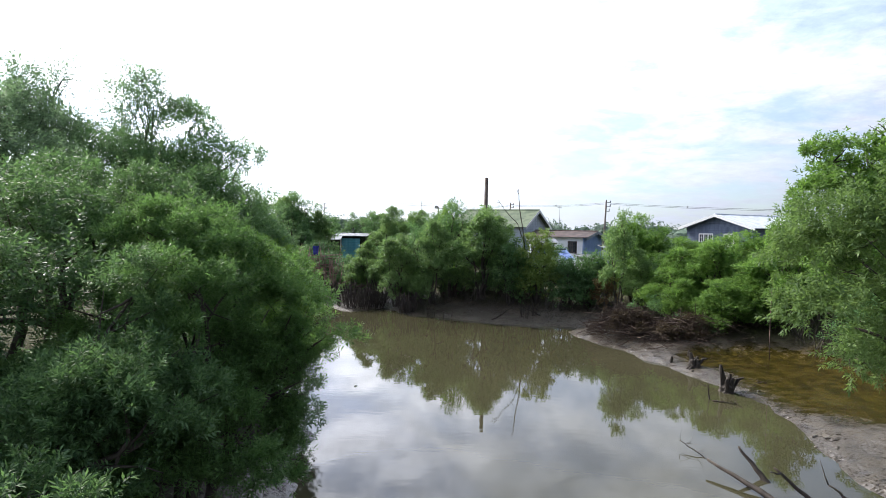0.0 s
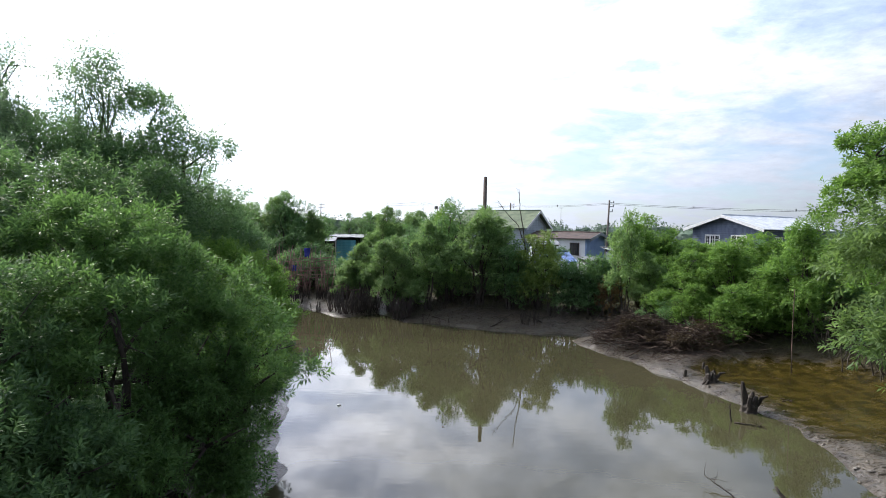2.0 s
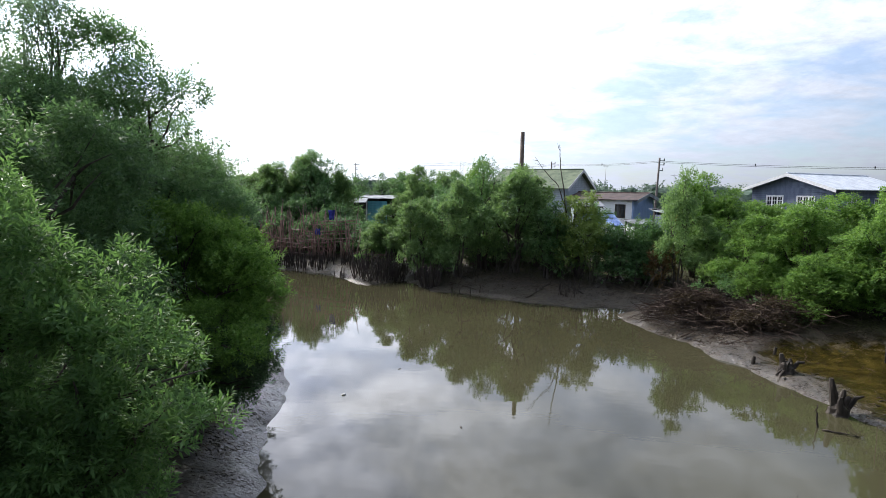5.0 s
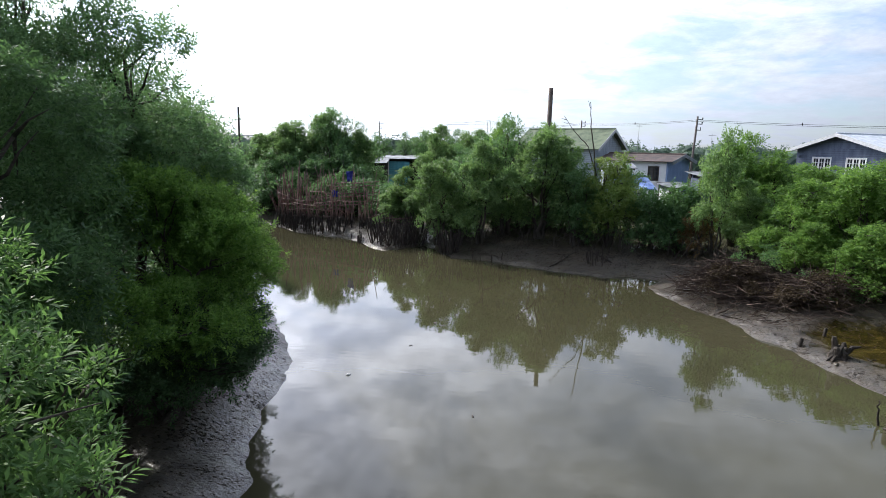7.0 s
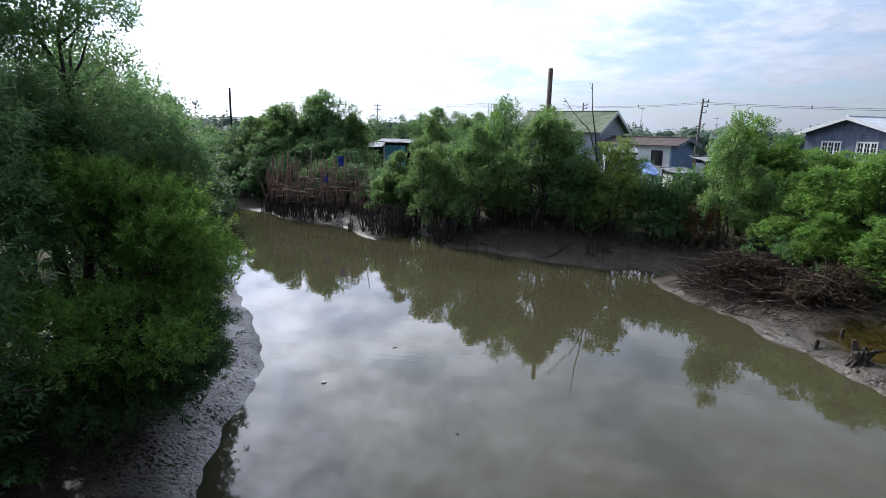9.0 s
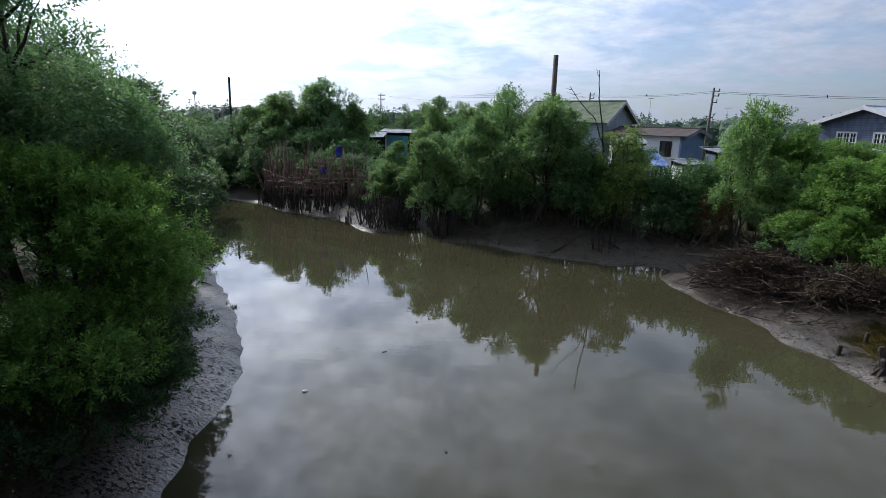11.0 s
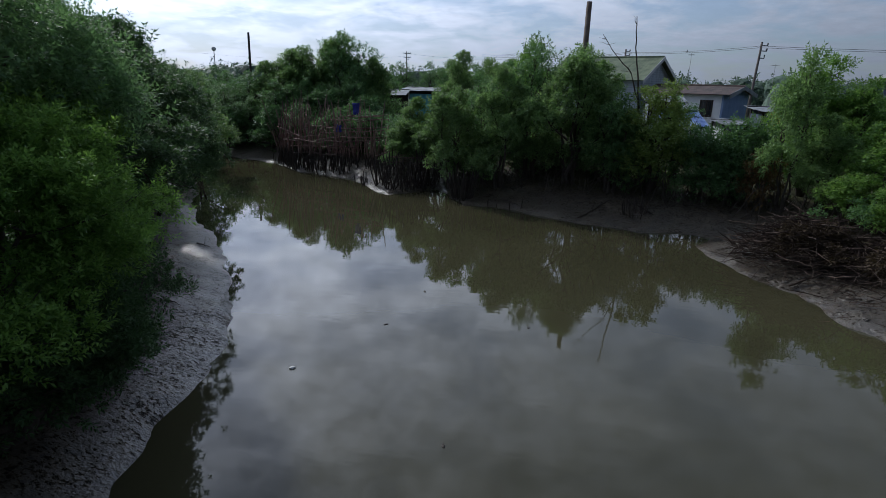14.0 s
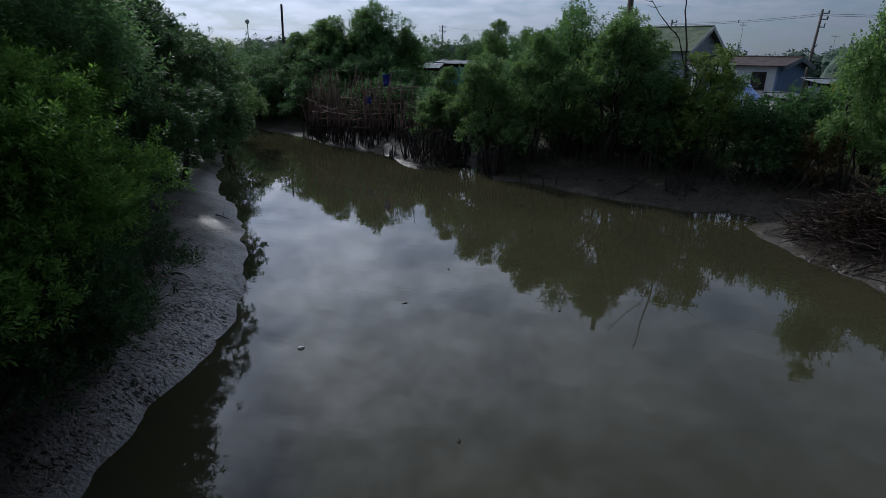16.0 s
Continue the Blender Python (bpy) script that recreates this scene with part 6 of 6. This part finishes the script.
lean_to("open shed roofed with blue and white tarpaulin", 9.35, 55.8, gz(11, 57), 8, 2.3, 2.0, 2.6, 1.0, BLUE_ROOF, WHITE_WALL)
lean_to("small lean-to with weathered white sheet roof", 13.6, 57.6, gz(14, 58), 20, 1.8, 1.6, 2.0, 0.3, GREY_ROOF, WHITE_WALL)
lean_to("open wooden shack beside the white house", 8.2, 58.0, gz(8, 58), 0, 2.2, 2.2, 3.6, 0.5, GREY_ROOF, PALE_SIDING)
# dark timber walls put the shadow under this roof into their colour
shack = lean_to("turquoise board shack with pale sheet roof", -14.2, 70.0, gz(-13, 70), 2, 3.4, 3.2, 3.6, 0.3, GREY_ROOF, DARKPOST)
part("panel", Shape().box(0.65, -0.14, 0.1, 2.9, -0.07, 3.1).mesh("panel", TURQ_WALL), shack, "turquoise board panel")
part("post", Shape().box(0.5, -0.2, -0.3, 0.62, -0.08, 3.2).mesh("post", WHITE_PAINT), shack, "white post")
lean_to("dark open shack with old sheet roof", -15.6, 66.5, gz(-15, 67), 6, 2.2, 2.6, 3.4, 0.5, GREY_ROOF, DARKPOST)
lean_to("small shed with grey roof by the thicket", 15.6, 56.4, gz(16, 57), 12, 2.0, 1.6, 3.0, 0.3, GREY_ROOF, GREY_SIDING)
gable_house("long low warehouse with pale roof beyond the trees", -60.0, 112.0, 1.6, 4.0, 27.0, 12.0, 4.2, 2.0, WHITE_WALL, GREY_ROOF)
hung = hung_sheet("orange cloth hung by a shack", 16.45, 55.9, 4.35, 0.9, 0.9, 12)
hung.name = "hung_cloth"
hung["category"] = "cloth"
hung.data.materials[0] = ORANGE


# ---- poles and wires ----
def utility_pole(label, x, y, top, lean=0.0, arms=1, turn=0.0, thick=0.15):
    z = gz(x, y)
    h = top - z
    p = thing("utility_pole", label, "utility pole", pose(x, y, z, 0, lean, turn), "utility poles")
    part("post", Shape().tube([(0, 0, -0.5), (0, 0, h)], [thick, thick * 0.62], 10).mesh("post", CONCRETE, True), p)
    for k in range(arms):
        za = h - 0.35 - 0.7 * k
        part("crossarm", Shape().box(-0.55, -0.17, za - 0.05, 0.75, -0.10, za + 0.05).mesh("crossarm", METAL), p)
        for q in (-0.48, 0.3, 0.68):
            part("insulator", Shape().tube([(q, -0.135, za + 0.05), (q, -0.135, za + 0.12), (q, -0.135, za + 0.24)], [0.035, 0.06, 0.03], 8).mesh("insulator", WHITE_PAINT, True), p)
    if not arms:
        for za in (h - 0.3, h - 0.75):
            part("bracket", Shape().box(0.08, -0.04, za - 0.04, 0.55, 0.04, za + 0.04).mesh("bracket", METAL), p)
            part("insulator", Shape().tube([(0.5, 0, za + 0.04), (0.5, 0, za + 0.14), (0.5, 0, za + 0.26)], [0.05, 0.09, 0.04], 8).mesh("insulator", METAL, True), p)
    part("bracket", Shape().box(0.10, -0.04, h - 1.4, 0.45, 0.04, h - 1.32).box(0.38, -0.04, h - 1.4, 0.45, 0.04, h - 1.05).mesh("bracket", METAL), p)
    return p


utility_pole("grey concrete utility pole with crossarm and insulators", 18.4, 70.0, 9.9, 2.0, 0)
utility_pole("grey concrete utility pole with crossarm and insulators", 8.9, 90.0, 10.3, 0.5, 0)
utility_pole("far concrete utility pole with two crossarms", -3.0, 112.0, 10.3, 0.0, 2, 10)
utility_pole("far concrete utility pole with two crossarms", -27.0, 118.0, 11.0, 0.0, 2, 10)
utility_pole("grey concrete utility pole with crossarm and insulators", 44.0, 52.0, 8.8, 0.0, 0)


def post(label, x, y, top, r, material, name="post"):
    z = gz(x, y)
    ob = new(name, Shape().tube([(0, 0, -0.5), (0, 0, (top - z) * 0.5), (0.03, 0, top - z)], [r, r * 0.93, r * 0.85], 10).mesh(name, material, True))
    ob.matrix_world = pose(x, y, z)
    return tagged(ob, label, "post")


post("thick bare brown concrete post above the trees", 2.8, 45.7, 10.15, 0.17, rough_material("brown_concrete", (0.10, 0.075, 0.06), (0.19, 0.15, 0.125), 2.0, 0.85, 0.3, 25.0), "concrete_post")
post("bare tarred post beyond the side channel", -32.3, 72.0, 10.5, 0.14, DARKPOST, "timber_post")


def aerial(label, x, y, top, turn):
    z = gz(x, y)
    h = top - z
    a = thing("television_aerial", label, "aerial", pose(x, y, z, 0, 0, turn), "aerials")
    part("mast", Shape().tube([(0, 0, -0.3), (0, 0, h)], [0.03, 0.02], 6).mesh("mast", METAL, True), a)
    part("boom", Shape().tube([(-0.4, 0, h - 0.2), (0.5, 0, h - 0.15)], [0.02, 0.02], 5).mesh("boom", METAL, True), a)
    for k in range(6):
        q = -0.35 + 0.15 * k
        part("element", Shape().tube([(q, -0.3, h - 0.17), (q, 0.3, h - 0.17)], [0.014, 0.014], 4).mesh("element", METAL), a)


aerial("thin television aerial on a mast behind the white house", 24.5, 84.0, 8.6, 20)
aerial("thin television aerial on a mast behind the green roof", 15.6, 84.0, 9.6, 70)
for k, (x, y, z) in enumerate(((14.2, 79.1, 9.52), (26.3, 64.5, 8.99), (34.0, 59.1, 8.65))):
    scrap("cable_marker", "small dark spacer clipped on the overhead cable", x, y, z, (0.05, 0.05, 0.13), CABLE, 30 + k, "cable spacer")

lamp = thing("street_lamp", "globe street lamp on a thin post", "street lamp", pose(-36.6, 72, gz(-36.6, 72)))
part("post", Shape().tube([(0, 0, -0.3), (0, 0, 7.2)], [0.06, 0.045], 8).mesh("post", METAL, True), lamp)
_bm = bmesh.new()
bmesh.ops.create_icosphere(_bm, subdivisions=3, radius=0.24)
_me = bpy.data.meshes.new("globe")
_bm.to_mesh(_me)
_bm.free()
_me.materials.append(WHITE_PAINT)
part("globe", _me, lamp, "white globe", pose(0, 0, 7.4))


def wire(a, b, sag, r=0.015):
    """An overhead cable between two places."""
    a, b = Vector(a), Vector(b)
    pts = []
    for i in range(25):
        t = i / 24
        p = a.lerp(b, t)
        p.z -= sag * 4 * t * (1 - t)
        pts.append(p - a)
    ob = new("overhead_cable", Shape().tube(pts, [r] * 25, 5).mesh("overhead_cable", CABLE, True))
    ob.location = a
    return tagged(ob, "black overhead cable strung between utility poles", "cable", "overhead cables")


for dz in (0.0, -0.14):
    wire((9.0, 89.9, 9.9 + dz), (18.6, 69.9, 9.55 + dz), 0.2)
    wire((18.6, 69.9, 9.55 + dz), (44.2, 51.9, 8.5 + dz), 0.3)
    wire((-2.8, 111.9, 10.0 + dz), (9.0, 89.9, 9.9 + dz), 0.25)
wire((-27, 118, 10.7), (-2.8, 111.9, 10.0), 0.6, 0.012)
wire((-27, 118, 10.2), (-70, 120, 10.2), 0.8, 0.012)


def tower_crane():
    c = thing("tower_crane", "far yellowish tower crane above the plain", "crane", pose(-19.0, 330.0, -1.0))
    s = Shape()
    for dx, dy in ((-0.8, -0.8), (0.8, -0.8), (0.8, 0.8), (-0.8, 0.8)):
        s.tube([(dx, dy, 0), (dx, dy, 22.4)], [0.06, 0.06], 4)
    for k in range(14):
        s.tube([(-0.8, -0.8, k * 1.6), (0.8, -0.8, k * 1.6 + 1.6)], [0.045, 0.045], 4)
    part("mast", s.mesh("mast", METAL), c)
    s = Shape()
    for dy, dz in ((-0.6, 0), (0.6, 0), (0, 1.1)):
        s.tube([(-24, dy, 20 + dz), (9, dy, 20 + dz)], [0.045, 0.045], 4)
    for k in range(22):
        s.tube([(-24 + 1.5 * k, -0.6, 20), (-23.2 + 1.5 * k, 0, 21.1)], [0.04, 0.04], 4)
    s.tube([(0, 0, 22.4), (-14, 0, 21.1)], [0.06, 0.06], 4)
    s.tube([(0, 0, 22.4), (6, 0, 21.1)], [0.06, 0.06], 4)
    part("jib", s.mesh("jib", METAL), c)
    part("counterweight", Shape().box(7, -0.8, 18.6, 9, 0.8, 19.9).mesh("counterweight", CONCRETE), c)


tower_crane()
